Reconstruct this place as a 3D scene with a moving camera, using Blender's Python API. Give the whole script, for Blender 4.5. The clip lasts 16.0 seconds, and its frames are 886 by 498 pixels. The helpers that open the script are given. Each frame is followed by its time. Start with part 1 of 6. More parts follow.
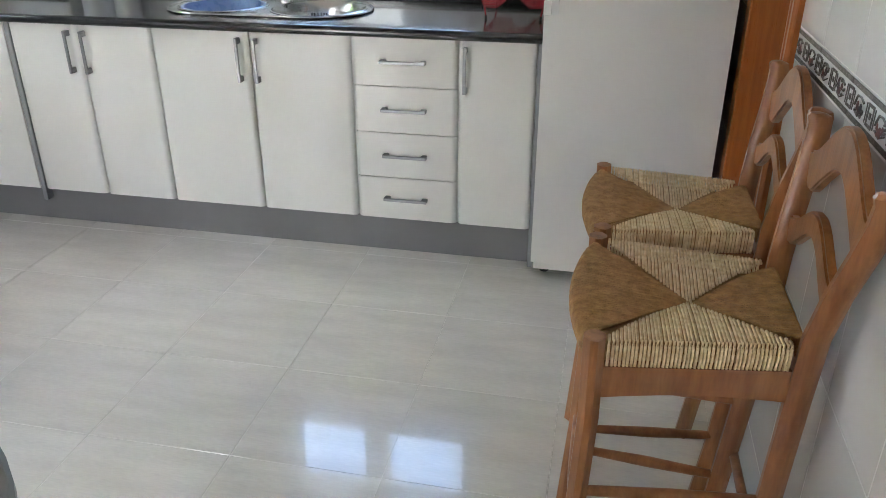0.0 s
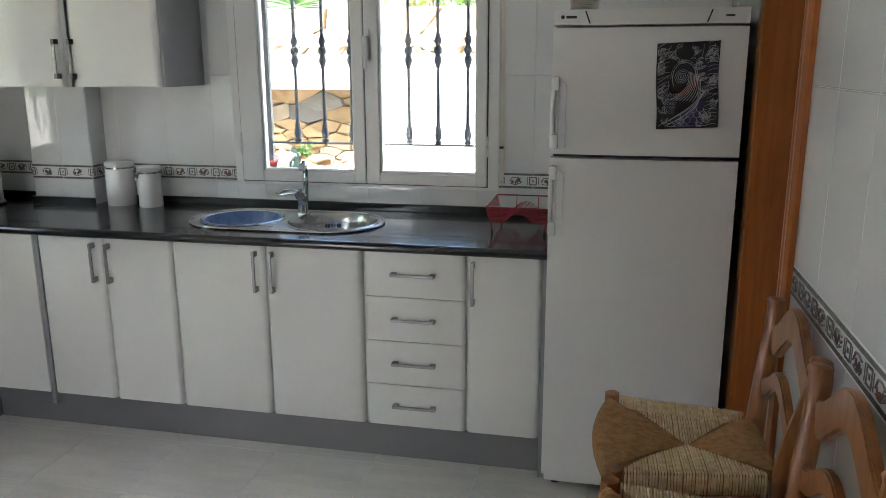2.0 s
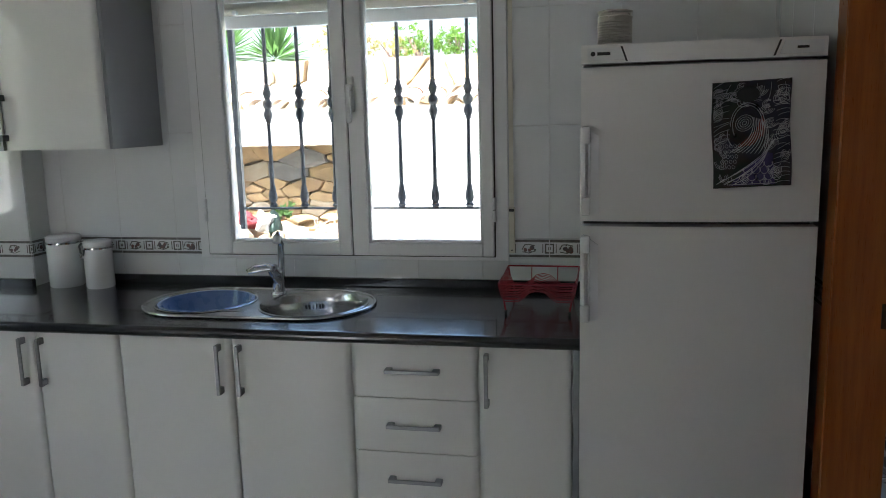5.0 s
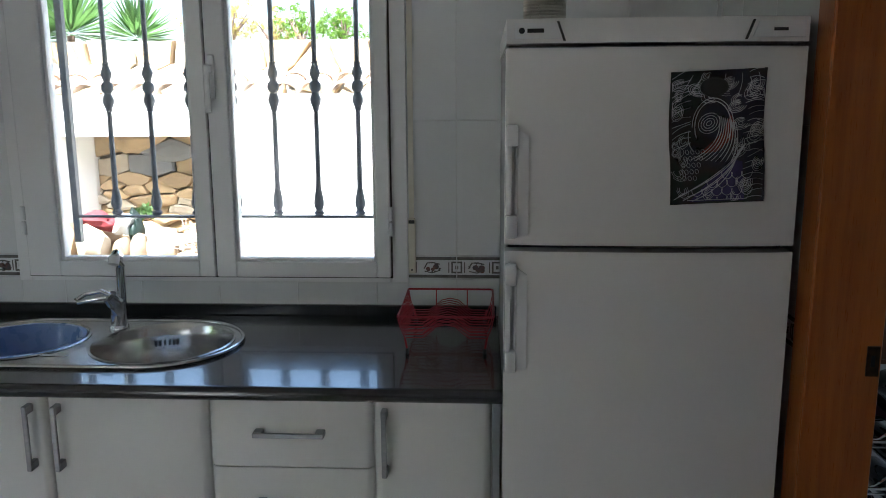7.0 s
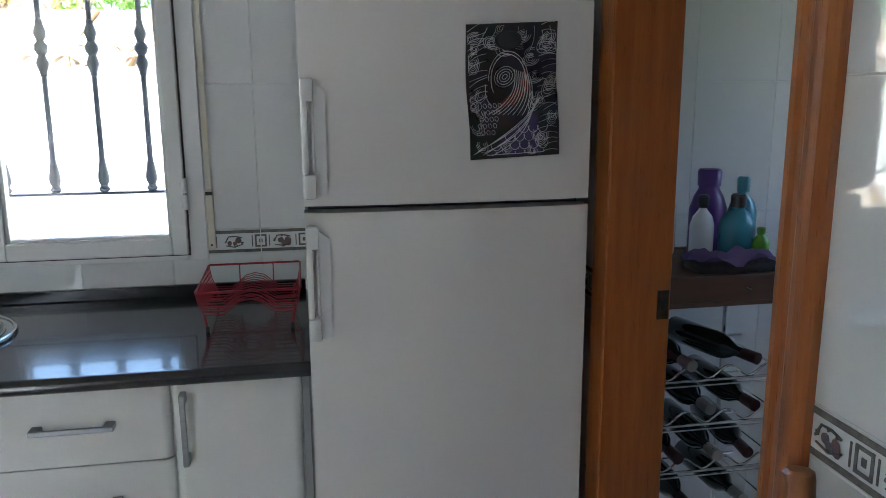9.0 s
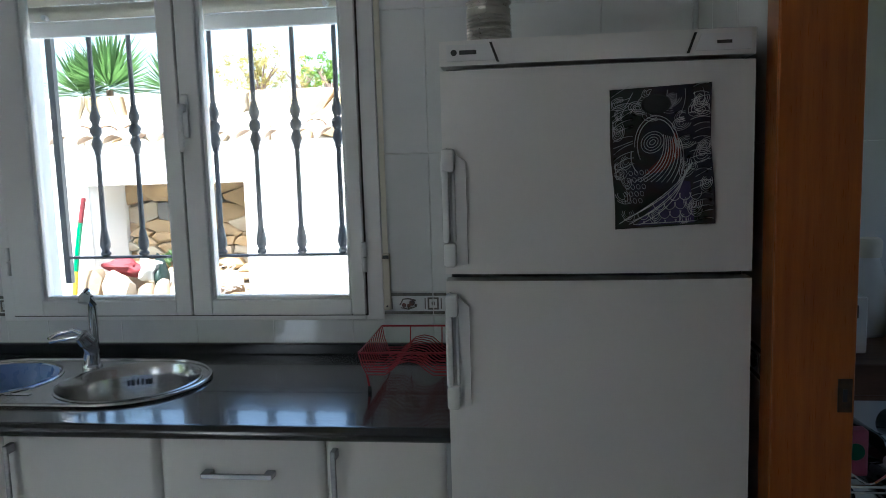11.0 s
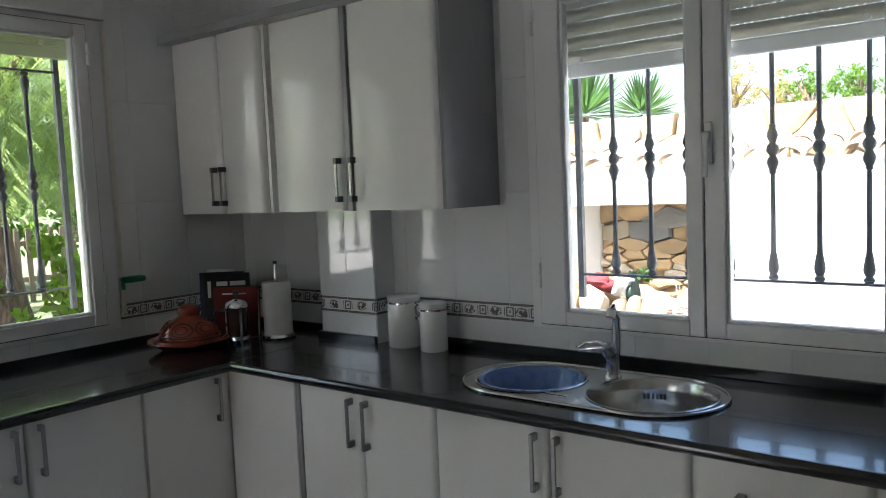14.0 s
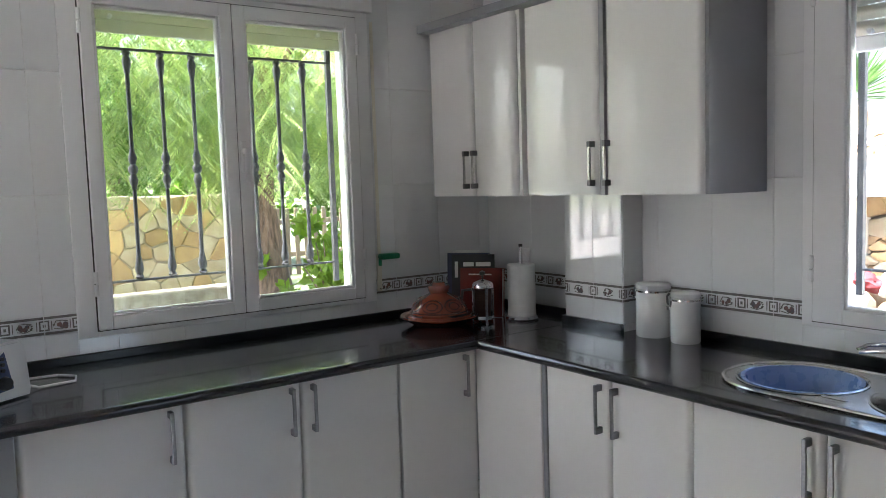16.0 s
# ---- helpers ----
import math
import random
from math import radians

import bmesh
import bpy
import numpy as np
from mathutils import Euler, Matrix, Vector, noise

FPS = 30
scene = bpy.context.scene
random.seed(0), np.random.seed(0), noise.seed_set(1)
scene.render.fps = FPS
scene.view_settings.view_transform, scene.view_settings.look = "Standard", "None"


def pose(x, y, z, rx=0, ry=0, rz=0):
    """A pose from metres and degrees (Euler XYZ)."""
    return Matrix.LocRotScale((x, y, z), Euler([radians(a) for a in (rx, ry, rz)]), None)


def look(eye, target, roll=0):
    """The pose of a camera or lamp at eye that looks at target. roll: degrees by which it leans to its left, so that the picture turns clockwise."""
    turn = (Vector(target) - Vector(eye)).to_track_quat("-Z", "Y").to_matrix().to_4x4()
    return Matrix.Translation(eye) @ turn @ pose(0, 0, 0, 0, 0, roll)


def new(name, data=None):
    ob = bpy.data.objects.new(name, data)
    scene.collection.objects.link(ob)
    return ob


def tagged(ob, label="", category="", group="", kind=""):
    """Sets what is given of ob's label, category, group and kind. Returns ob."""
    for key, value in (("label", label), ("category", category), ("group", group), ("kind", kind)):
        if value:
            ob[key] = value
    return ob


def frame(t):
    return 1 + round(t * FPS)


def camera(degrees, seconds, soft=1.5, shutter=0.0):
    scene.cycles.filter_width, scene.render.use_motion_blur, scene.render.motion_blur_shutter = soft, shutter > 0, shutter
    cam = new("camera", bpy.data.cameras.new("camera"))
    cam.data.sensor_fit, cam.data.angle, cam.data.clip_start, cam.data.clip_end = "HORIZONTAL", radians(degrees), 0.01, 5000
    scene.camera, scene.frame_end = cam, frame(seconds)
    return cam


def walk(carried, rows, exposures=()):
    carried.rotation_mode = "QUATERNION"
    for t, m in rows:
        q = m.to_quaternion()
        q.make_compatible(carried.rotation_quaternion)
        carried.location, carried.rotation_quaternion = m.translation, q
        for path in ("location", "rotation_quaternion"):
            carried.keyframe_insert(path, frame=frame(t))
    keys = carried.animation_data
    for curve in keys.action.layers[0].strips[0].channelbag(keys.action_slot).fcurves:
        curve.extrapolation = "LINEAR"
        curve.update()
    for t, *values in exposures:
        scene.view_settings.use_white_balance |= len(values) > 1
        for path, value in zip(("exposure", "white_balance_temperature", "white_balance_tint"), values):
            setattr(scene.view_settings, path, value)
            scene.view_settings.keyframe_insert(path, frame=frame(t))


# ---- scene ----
cam = camera(59.1, 16.0, soft=0.55)
# seconds, eye, target, roll
PATH = [
    (0, (0.226, -3.325, 1.4), (-0.147, -1.565, 0.527), 0.0),
    (0.5, (0.222, -3.325, 1.437), (-0.168, -1.525, 0.657), 0.0),
    (1, (0.225, -3.329, 1.475), (-0.182, -1.492, 0.797), -0.2),
    (1.5, (0.223, -3.324, 1.513), (-0.185, -1.453, 0.934), -0.2),
    (2, (0.214, -3.32, 1.549), (-0.203, -1.42, 1.085), -0.2),
    (2.5, (0.211, -3.306, 1.591), (-0.215, -1.388, 1.219), -0.5),
    (3, (0.201, -3.27, 1.609), (-0.236, -1.341, 1.315), -0.7),
    (3.2, (0.208, -3.245, 1.622), (-0.24, -1.316, 1.345), -1.0),
    (5.3, (0.041, -2.702, 1.527), (-0.318, -0.764, 1.184), -1.5),
    (5.5, (0.076, -2.62, 1.52), (-0.263, -0.679, 1.179), -1.4),
    (6, (0.157, -2.411, 1.525), (-0.165, -0.467, 1.184), -0.2),
    (6.5, (0.101, -2.348, 1.528), (-0.23, -0.407, 1.174), 0.5),
    (7, (-0.041, -2.323, 1.546), (-0.144, -0.359, 1.18), -0.3),
    (7.5, (-0.084, -2.302, 1.541), (0.142, -0.348, 1.18), 0.4),
    (8, (-0.071, -2.273, 1.52), (0.294, -0.342, 1.146), 0.4),
    (8.2, (-0.067, -2.272, 1.496), (0.328, -0.348, 1.118), 0.1),
    (10.3, (0.18, -2.252, 1.474), (0.087, -0.304, 1.028), -1.4),
    (10.5, (0.194, -2.254, 1.466), (-0.001, -0.289, 1.147), -1.4),
    (11, (0.193, -2.248, 1.497), (-0.051, -0.278, 1.252), -1.7),
    (11.5, (0.168, -2.259, 1.512), (-0.154, -0.299, 1.276), -1.6),
    (12, (0.115, -2.275, 1.51), (-0.435, -0.366, 1.279), -2.1),
    (12.5, (0.077, -2.291, 1.528), (-0.663, -0.444, 1.324), -2.7),
    (13, (0.043, -2.34, 1.535), (-0.862, -0.565, 1.364), -2.8),
    (13.5, (0.022, -2.362, 1.532), (-1.064, -0.69, 1.369), -2.6),
    (14, (-0.005, -2.396, 1.53), (-1.24, -0.832, 1.37), -2.5),
    (14.5, (-0.025, -2.405, 1.524), (-1.392, -0.954, 1.367), -2.2),
    (15, (-0.052, -2.429, 1.524), (-1.528, -1.089, 1.367), -2.2),
    (15.5, (-0.067, -2.449, 1.521), (-1.627, -1.206, 1.365), -2.0),
    (16, (-0.089, -2.468, 1.515), (-1.71, -1.308, 1.347), -1.8),
]
EXPOSURE = [(0, 4.16, 6120, 11), (0.5, 3.94, 6170, 11), (1, 3.74, 6120, 11), (1.5, 3.63, 6120, 11), (2, 3.33, 6070, 10), (3, 2.72, 5970, 10), (5.5, 2.74, 5820, 9), (7, 2.72, 5770, 9), (7.5, 2.95, 5770, 10), (8, 3.45, 5720, 10), (10.5, 2.85, 5520, 8), (11, 2.55, 5520, 7), (12.5, 1.83, 5620, 8), (13.5, 2.18, 5820, 9), (14.5, 2.77, 6020, 13), (16, 3.32, 5970, 15)]
walk(cam, [(t, look(eye, target, roll)) for t, eye, target, roll in PATH], EXPOSURE)

# ---- daylight ----
world = bpy.data.worlds.new("sky")
scene.world = world
world.use_nodes = True
TO_SUN = Vector((-0.24, -0.72, 1.3)).normalized()
sky = world.node_tree.nodes.new("ShaderNodeTexSky")
sky.sky_type, sky.sun_disc = "NISHITA", False
sky.dust_density, sky.air_density = 5.0, 1.2
sky.sun_elevation = math.asin(TO_SUN.z)
sky.sun_rotation = math.atan2(TO_SUN.x, TO_SUN.y)
back = world.node_tree.nodes["Background"]
back.inputs[1].default_value = 0.15
world.node_tree.links.new(sky.outputs[0], back.inputs[0])
sun = new("sun", bpy.data.lights.new("sun", "SUN"))
sun.data.energy, sun.data.angle, sun.data.color = 5.0, radians(0.5), (1.0, 0.95, 0.87)
sun.matrix_world = look(TO_SUN * 20, (0, 0, 0))

# ---- materials ----
MATS = {}


def mat(name, c1, c2=None, scale=8.0, rough=0.5, metal=0.0, bump=0.0, bscale=None, stretch=(1, 1, 1), rvar=0.08,
        coat=0.0, rand=0.0, fine=0.0, detail=4.0, spec=0.5, trans=0.0):
    """Node material: two-scale colour variation in world space, roughness variation, bump; rand varies value per object."""
    if name in MATS:
        return MATS[name]
    m = bpy.data.materials.new(name)
    m.use_nodes = True
    n, l = m.node_tree.nodes, m.node_tree.links
    b = n["Principled BSDF"]
    geo = n.new("ShaderNodeNewGeometry")
    info = n.new("ShaderNodeObjectInfo")
    mp = n.new("ShaderNodeMapping")
    mp.inputs["Scale"].default_value = stretch
    off = n.new("ShaderNodeVectorMath")
    off.operation = "MULTIPLY_ADD"
    off.inputs[1].default_value = (13.0, 7.0, 5.0) if rand else (0, 0, 0)
    l.new(info.outputs["Random"], off.inputs[0])
    l.new(geo.outputs["Position"], off.inputs[2])
    l.new(off.outputs[0], mp.inputs["Vector"])
    t1 = n.new("ShaderNodeTexNoise")
    t1.inputs["Scale"].default_value, t1.inputs["Detail"].default_value = scale, detail
    l.new(mp.outputs[0], t1.inputs["Vector"])
    ramp = n.new("ShaderNodeMapRange")
    ramp.inputs["From Min"].default_value, ramp.inputs["From Max"].default_value = 0.32, 0.68
    l.new(t1.outputs[0], ramp.inputs["Value"])
    mix = n.new("ShaderNodeMix")
    mix.data_type = "RGBA"
    c2 = c2 or tuple(0.9 * v for v in c1)
    mix.inputs["A"].default_value, mix.inputs["B"].default_value = (*c1, 1), (*c2, 1)
    l.new(ramp.outputs[0], mix.inputs["Factor"])
    col = mix.outputs["Result"]
    t2 = n.new("ShaderNodeTexNoise")
    t2.inputs["Scale"].default_value, t2.inputs["Detail"].default_value = bscale or scale * 6, 3
    l.new(mp.outputs[0], t2.inputs["Vector"])
    if rand or fine:
        hsv = n.new("ShaderNodeHueSaturation")
        add = n.new("ShaderNodeMath")
        add.operation = "MULTIPLY_ADD"
        add.inputs[1].default_value, add.inputs[2].default_value = 2 * rand, 1 - rand
        l.new(info.outputs["Random"], add.inputs[0])
        add2 = n.new("ShaderNodeMath")
        add2.operation = "MULTIPLY_ADD"
        add2.inputs[1].default_value = 2 * fine
        l.new(t2.outputs[0], add2.inputs[0])
        sub = n.new("ShaderNodeMath")
        sub.operation = "SUBTRACT"
        l.new(add.outputs[0], sub.inputs[0])
        sub.inputs[1].default_value = fine
        l.new(sub.outputs[0], add2.inputs[2])
        l.new(add2.outputs[0], hsv.inputs["Value"])
        l.new(col, hsv.inputs["Color"])
        col = hsv.outputs[0]
    l.new(col, b.inputs["Base Color"])
    rr = n.new("ShaderNodeMapRange")
    rr.inputs["To Min"].default_value, rr.inputs["To Max"].default_value = max(0.02, rough - rvar), min(1, rough + rvar)
    l.new(t2.outputs[0], rr.inputs["Value"])
    l.new(rr.outputs[0], b.inputs["Roughness"])
    b.inputs["Metallic"].default_value = metal
    b.inputs["Specular IOR Level"].default_value = spec
    b.inputs["Coat Weight"].default_value = coat
    b.inputs["Coat Roughness"].default_value = 0.04
    b.inputs["Transmission Weight"].default_value = trans
    if bump:
        bp = n.new("ShaderNodeBump")
        bp.inputs["Strength"].default_value, bp.inputs["Distance"].default_value = bump, 0.004
        l.new(t2.outputs[0], bp.inputs["Height"])
        l.new(bp.outputs[0], b.inputs["Normal"])
    MATS[name] = m
    return m


M_TILE = mat("glazed wall tile", (0.78, 0.79, 0.79), (0.72, 0.735, 0.74), 3.0, 0.05, bump=0.015, bscale=5, rvar=0.02, rand=0.02, spec=0.9, coat=0.5)
M_GROUT = mat("tile grout", (0.72, 0.72, 0.71), (0.64, 0.64, 0.63), 20, 0.9, bump=0.2)
M_BORDER_LINE = mat("border grey glaze", (0.20, 0.19, 0.18), (0.12, 0.115, 0.11), 60, 0.25)
M_FRUIT = mat("border fruit glaze", (0.23, 0.12, 0.10), (0.10, 0.10, 0.12), 45, 0.25)
M_FGROUT = mat("floor grout", (0.86, 0.84, 0.80), (0.80, 0.78, 0.74), 20, 0.9)
M_FLOOR = mat("travertine floor tile", (0.80, 0.775, 0.73), (0.71, 0.685, 0.645), 5.0, 0.16, spec=1.0, coat=0.9, bump=0.08, bscale=60, stretch=(0.7, 3.2, 1),
              rvar=0.08, rand=0.03, fine=0.10, detail=8)
M_PLASTER = mat("white painted plaster", (0.8, 0.79, 0.77), (0.74, 0.73, 0.71), 2.0, 0.8, bump=0.15, bscale=60)
M_RENDER = mat("whitewashed outdoor render", (0.8, 0.785, 0.75), (0.72, 0.70, 0.66), 1.5, 0.9, bump=0.5, bscale=40, fine=0.06)
M_WHITE = mat("white laminate", (0.78, 0.77, 0.74), (0.745, 0.735, 0.705), 2.0, 0.34, bump=0.05, bscale=220, rvar=0.05, coat=0.1)
M_GLOSSW = mat("glossy white lacquer", (0.79, 0.785, 0.765), (0.76, 0.755, 0.735), 1.5, 0.2, bump=0.02, bscale=6, rvar=0.04, coat=0.4)
M_GREY = mat("grey aluminium laminate", (0.34, 0.347, 0.36), (0.30, 0.307, 0.32), 3, 0.34, metal=0.25, stretch=(1, 1, 0.3), bump=0.02)
M_PLINTH = mat("brushed grey plinth", (0.225, 0.225, 0.23), (0.20, 0.20, 0.205), 2, 0.5, metal=0.3, bump=0.02)
M_STEEL = mat("brushed steel handle", (0.36, 0.36, 0.365), (0.30, 0.30, 0.305), 30, 0.42, metal=1.0, stretch=(1, 1, 6))
M_SINK = mat("stainless sink steel", (0.62, 0.61, 0.59), (0.53, 0.525, 0.51), 9, 0.22, metal=1.0, bump=0.03, bscale=90, rvar=0.1)
M_CHROME = mat("chrome", (0.78, 0.78, 0.79), (0.74, 0.74, 0.75), 10, 0.07, metal=1.0, rvar=0.03)
M_GRANITE = mat("black speckled granite", (0.011, 0.012, 0.0145), (0.020, 0.0205, 0.023), 220, 0.19, rvar=0.05, detail=2, spec=0.6, coat=0.35)
M_ALU = mat("white lacquered aluminium", (0.78, 0.785, 0.79), (0.74, 0.745, 0.75), 3, 0.35, bump=0.02, bscale=120)
M_PVC = mat("cream shutter plastic", (0.70, 0.665, 0.56), (0.63, 0.60, 0.51), 4, 0.55, bump=0.05)
M_IRON = mat("grey wrought iron", (0.13, 0.13, 0.135), (0.085, 0.085, 0.09), 25, 0.55, metal=0.3, bump=0.35, bscale=160)
M_FRIDGE = mat("white enamelled steel", (0.76, 0.745, 0.725), (0.73, 0.715, 0.70), 1.5, 0.3, bump=0.03, bscale=350, rvar=0.04)
M_RUBBER = mat("dark rubber seal", (0.05, 0.05, 0.052), (0.035, 0.035, 0.035), 40, 0.7)
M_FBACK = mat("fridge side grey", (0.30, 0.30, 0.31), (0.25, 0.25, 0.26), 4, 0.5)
M_ORANGE = mat("varnished orange wood", (0.42, 0.13, 0.028), (0.32, 0.09, 0.018), 7, 0.3, stretch=(9, 9, 0.5), bump=0.06, fine=0.12, coat=0.2)
M_CHAIR = mat("honey stained beech", (0.40, 0.165, 0.055), (0.24, 0.085, 0.026), 7, 0.32, stretch=(5, 5, 0.8), bump=0.08, fine=0.22, coat=0.25, detail=7)
M_RUSHD = mat("dark rush weave", (0.46, 0.25, 0.095), (0.29, 0.145, 0.052), 60, 0.75, bump=0.6, bscale=260, fine=0.25)
M_RUSHL = mat("pale rush weave", (0.90, 0.70, 0.43), (0.68, 0.45, 0.23), 70, 0.7, bump=0.5, bscale=260, fine=0.12)
M_RED = mat("red coated wire", (0.36, 0.015, 0.03), (0.28, 0.012, 0.025), 30, 0.4)
M_BLUE = mat("blue plastic bowl", (0.17, 0.27, 0.52), (0.14, 0.235, 0.47), 5, 0.28)
M_CERAMIC = mat("white ceramic", (0.78, 0.78, 0.78), (0.74, 0.74, 0.745), 4, 0.25, rvar=0.04)
M_TERRA = mat("glazed terracotta", (0.22, 0.045, 0.018), (0.15, 0.03, 0.013), 12, 0.14, bump=0.05, coat=0.5)
M_TERRAD = mat("dark painted glaze", (0.10, 0.03, 0.018), (0.06, 0.02, 0.012), 30, 0.15, coat=0.5)
M_PAPER = mat("white kitchen paper", (0.80, 0.79, 0.77), (0.75, 0.74, 0.72), 30, 0.95, bump=0.5, bscale=200)
M_BLACK = mat("black plastic", (0.018, 0.018, 0.02), (0.026, 0.026, 0.028), 30, 0.4)
M_GREEN = mat("green plastic", (0.0, 0.20, 0.085), (0.0, 0.16, 0.07), 10, 0.4)
M_TIN = mat("ribbed tinplate", (0.55, 0.52, 0.47), (0.47, 0.44, 0.40), 25, 0.3, metal=1.0)
M_BRASS = mat("aged bronze plate", (0.11, 0.075, 0.045), (0.06, 0.045, 0.03), 60, 0.45, metal=0.7)
M_SOIL = mat("dry garden soil", (0.17, 0.12, 0.08), (0.11, 0.08, 0.05), 9, 0.95, bump=0.8, bscale=40)
M_GRASS = mat("dry lawn", (0.12, 0.13, 0.06), (0.08, 0.10, 0.04), 6, 0.95, bump=0.8, bscale=60)
M_STONE = mat("ochre field stone", (0.44, 0.31, 0.17), (0.31, 0.21, 0.12), 7, 0.85, bump=0.8, bscale=30, rand=0.22, fine=0.14)
M_STONEG = mat("grey slate stone", (0.26, 0.25, 0.24), (0.19, 0.18, 0.175), 7, 0.8, bump=0.8, bscale=30, rand=0.15, fine=0.12)
M_STONEP = mat("pale limestone", (0.46, 0.40, 0.31), (0.34, 0.27, 0.19), 6, 0.85, bump=0.8, bscale=30, rand=0.22, fine=0.12)
# mortar darkened to paint the shadow in the gaps between niche stones
M_DRYGAP = mat("dry joint with shade in its colour", (0.21, 0.165, 0.12), (0.13, 0.10, 0.075), 14, 0.95, bump=0.6)
M_MORTAR = mat("light mortar", (0.42, 0.38, 0.32), (0.25, 0.215, 0.18), 14, 0.95, bump=0.6)
M_ROOF = mat("weathered terracotta roof tile", (0.58, 0.43, 0.33), (0.66, 0.56, 0.47), 10, 0.85, bump=0.4, rand=0.12, fine=0.1)
M_BARK = mat("furrowed bark", (0.27, 0.18, 0.145), (0.08, 0.055, 0.045), 9, 0.95, stretch=(4, 4, 0.7), bump=1.0, bscale=26, fine=0.3, detail=8)


def leafmat(name, c1, c2):
    m = mat(name, c1, c2, 3, 0.5, rand=0.1, fine=0.2)
    n, l = m.node_tree.nodes, m.node_tree.links
    b, out = n["Principled BSDF"], n["Material Output"]
    tr = n.new("ShaderNodeBsdfTranslucent")
    tr.inputs["Color"].default_value = (c1[0] * 1.7, c1[1] * 1.75, c1[2] * 1.4, 1)
    ad = n.new("ShaderNodeMixShader")
    ad.inputs[0].default_value = 0.42
    l.new(b.outputs[0], ad.inputs[1])
    l.new(tr.outputs[0], ad.inputs[2])
    l.new(ad.outputs[0], out.inputs["Surface"])
    return m


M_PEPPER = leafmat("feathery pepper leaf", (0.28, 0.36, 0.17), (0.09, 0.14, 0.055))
M_LEAF = leafmat("broad green leaf", (0.10, 0.18, 0.02), (0.05, 0.11, 0.015))
M_PALM = leafmat("yucca leaf", (0.07, 0.13, 0.045), (0.05, 0.09, 0.03))


def glassmat(name):
    m = bpy.data.materials.new(name)
    m.use_nodes = True
    n, l = m.node_tree.nodes, m.node_tree.links
    tr, gl, mx, fr = n.new("ShaderNodeBsdfTransparent"), n.new("ShaderNodeBsdfGlossy"), n.new("ShaderNodeMixShader"), n.new("ShaderNodeFresnel")
    tr.inputs["Color"].default_value = (0.94, 0.96, 0.95, 1)
    gl.inputs["Roughness"].default_value = 0.02
    fr.inputs["IOR"].default_value = 1.28
    l.new(fr.outputs[0], mx.inputs[0])
    l.new(tr.outputs[0], mx.inputs[1])
    l.new(gl.outputs[0], mx.inputs[2])
    l.new(mx.outputs[0], n["Material Output"].inputs["Surface"])
    return m


M_GLASS = glassmat("window glass")
M_SHUT = leafmat("thin white shutter plastic", (0.48, 0.47, 0.45), (0.45, 0.44, 0.42))

# ---- mesh helpers ----


def part(name, bm, material, parent=None, label="", smooth=False):
    """Link a bmesh as one mesh object, under a thing or a part."""
    me = bpy.data.meshes.new(name)
    bmesh.ops.recalc_face_normals(bm, faces=bm.faces)
    bm.to_mesh(me)
    bm.free()
    if smooth:
        for p in me.polygons:
            p.use_smooth = True
        me.set_sharp_from_angle(angle=radians(40))
    me.materials.append(material)
    ob = new(name, me)
    ob.parent = parent
    if label:
        ob["label"] = label
    return ob


def shared(name, me, parent, m=None, label=""):
    ob = new(name, me)
    ob.parent = parent
    if m is not None:
        ob.matrix_local = m
    if label:
        ob["label"] = label
    return ob


def thing(name, label, category, group="", kind="", at=(0, 0, 0)):
    ob = new(name)
    ob.empty_display_size = 0.1
    ob.location = at
    return tagged(ob, label, category, group, kind)


def B():
    return bmesh.new()


def box(bm, x0, x1, y0, y1, z0, z1, bev=0.0, seg=1):
    r = bmesh.ops.create_cube(bm, size=1.0, matrix=Matrix.Translation(((x0 + x1) / 2, (y0 + y1) / 2, (z0 + z1) / 2)) @ Matrix.Diagonal((abs(x1 - x0), abs(y1 - y0), abs(z1 - z0), 1)))
    if bev:
        es = {e for v in r["verts"] for e in v.link_edges}
        bmesh.ops.bevel(bm, geom=list(es), offset=bev, segments=seg, affect="EDGES", profile=0.5)
    return bm


def cyl(bm, p0, p1, r0, r1=None, seg=16):
    p0, p1 = Vector(p0), Vector(p1)
    d = p1 - p0
    m = Matrix.Translation((p0 + p1) / 2) @ d.to_track_quat("Z", "Y").to_matrix().to_4x4()
    bmesh.ops.create_cone(bm, cap_ends=True, segments=seg, radius1=r0, radius2=r0 if r1 is None else r1, depth=d.length, matrix=m)
    return bm


def lathe(bm, profile, c=(0, 0, 0), seg=28, ry=1.0):
    """Turn (radius, height) pairs round the vertical through c."""
    rings = []
    for r, z in profile:
        if r < 1e-5:
            rings.append([bm.verts.new((c[0], c[1], c[2] + z))])
        else:
            rings.append([bm.verts.new((c[0] + r * math.cos(2 * math.pi * i / seg), c[1] + ry * r * math.sin(2 * math.pi * i / seg), c[2] + z)) for i in range(seg)])
    for a, b in zip(rings, rings[1:]):
        for i in range(seg):
            j = (i + 1) % seg
            if len(a) == 1 and len(b) == 1:
                continue
            if len(a) == 1:
                bm.faces.new((a[0], b[i], b[j]))
            elif len(b) == 1:
                bm.faces.new((a[i], a[j], b[0]))
            else:
                bm.faces.new((a[i], a[j], b[j], b[i]))
    return bm


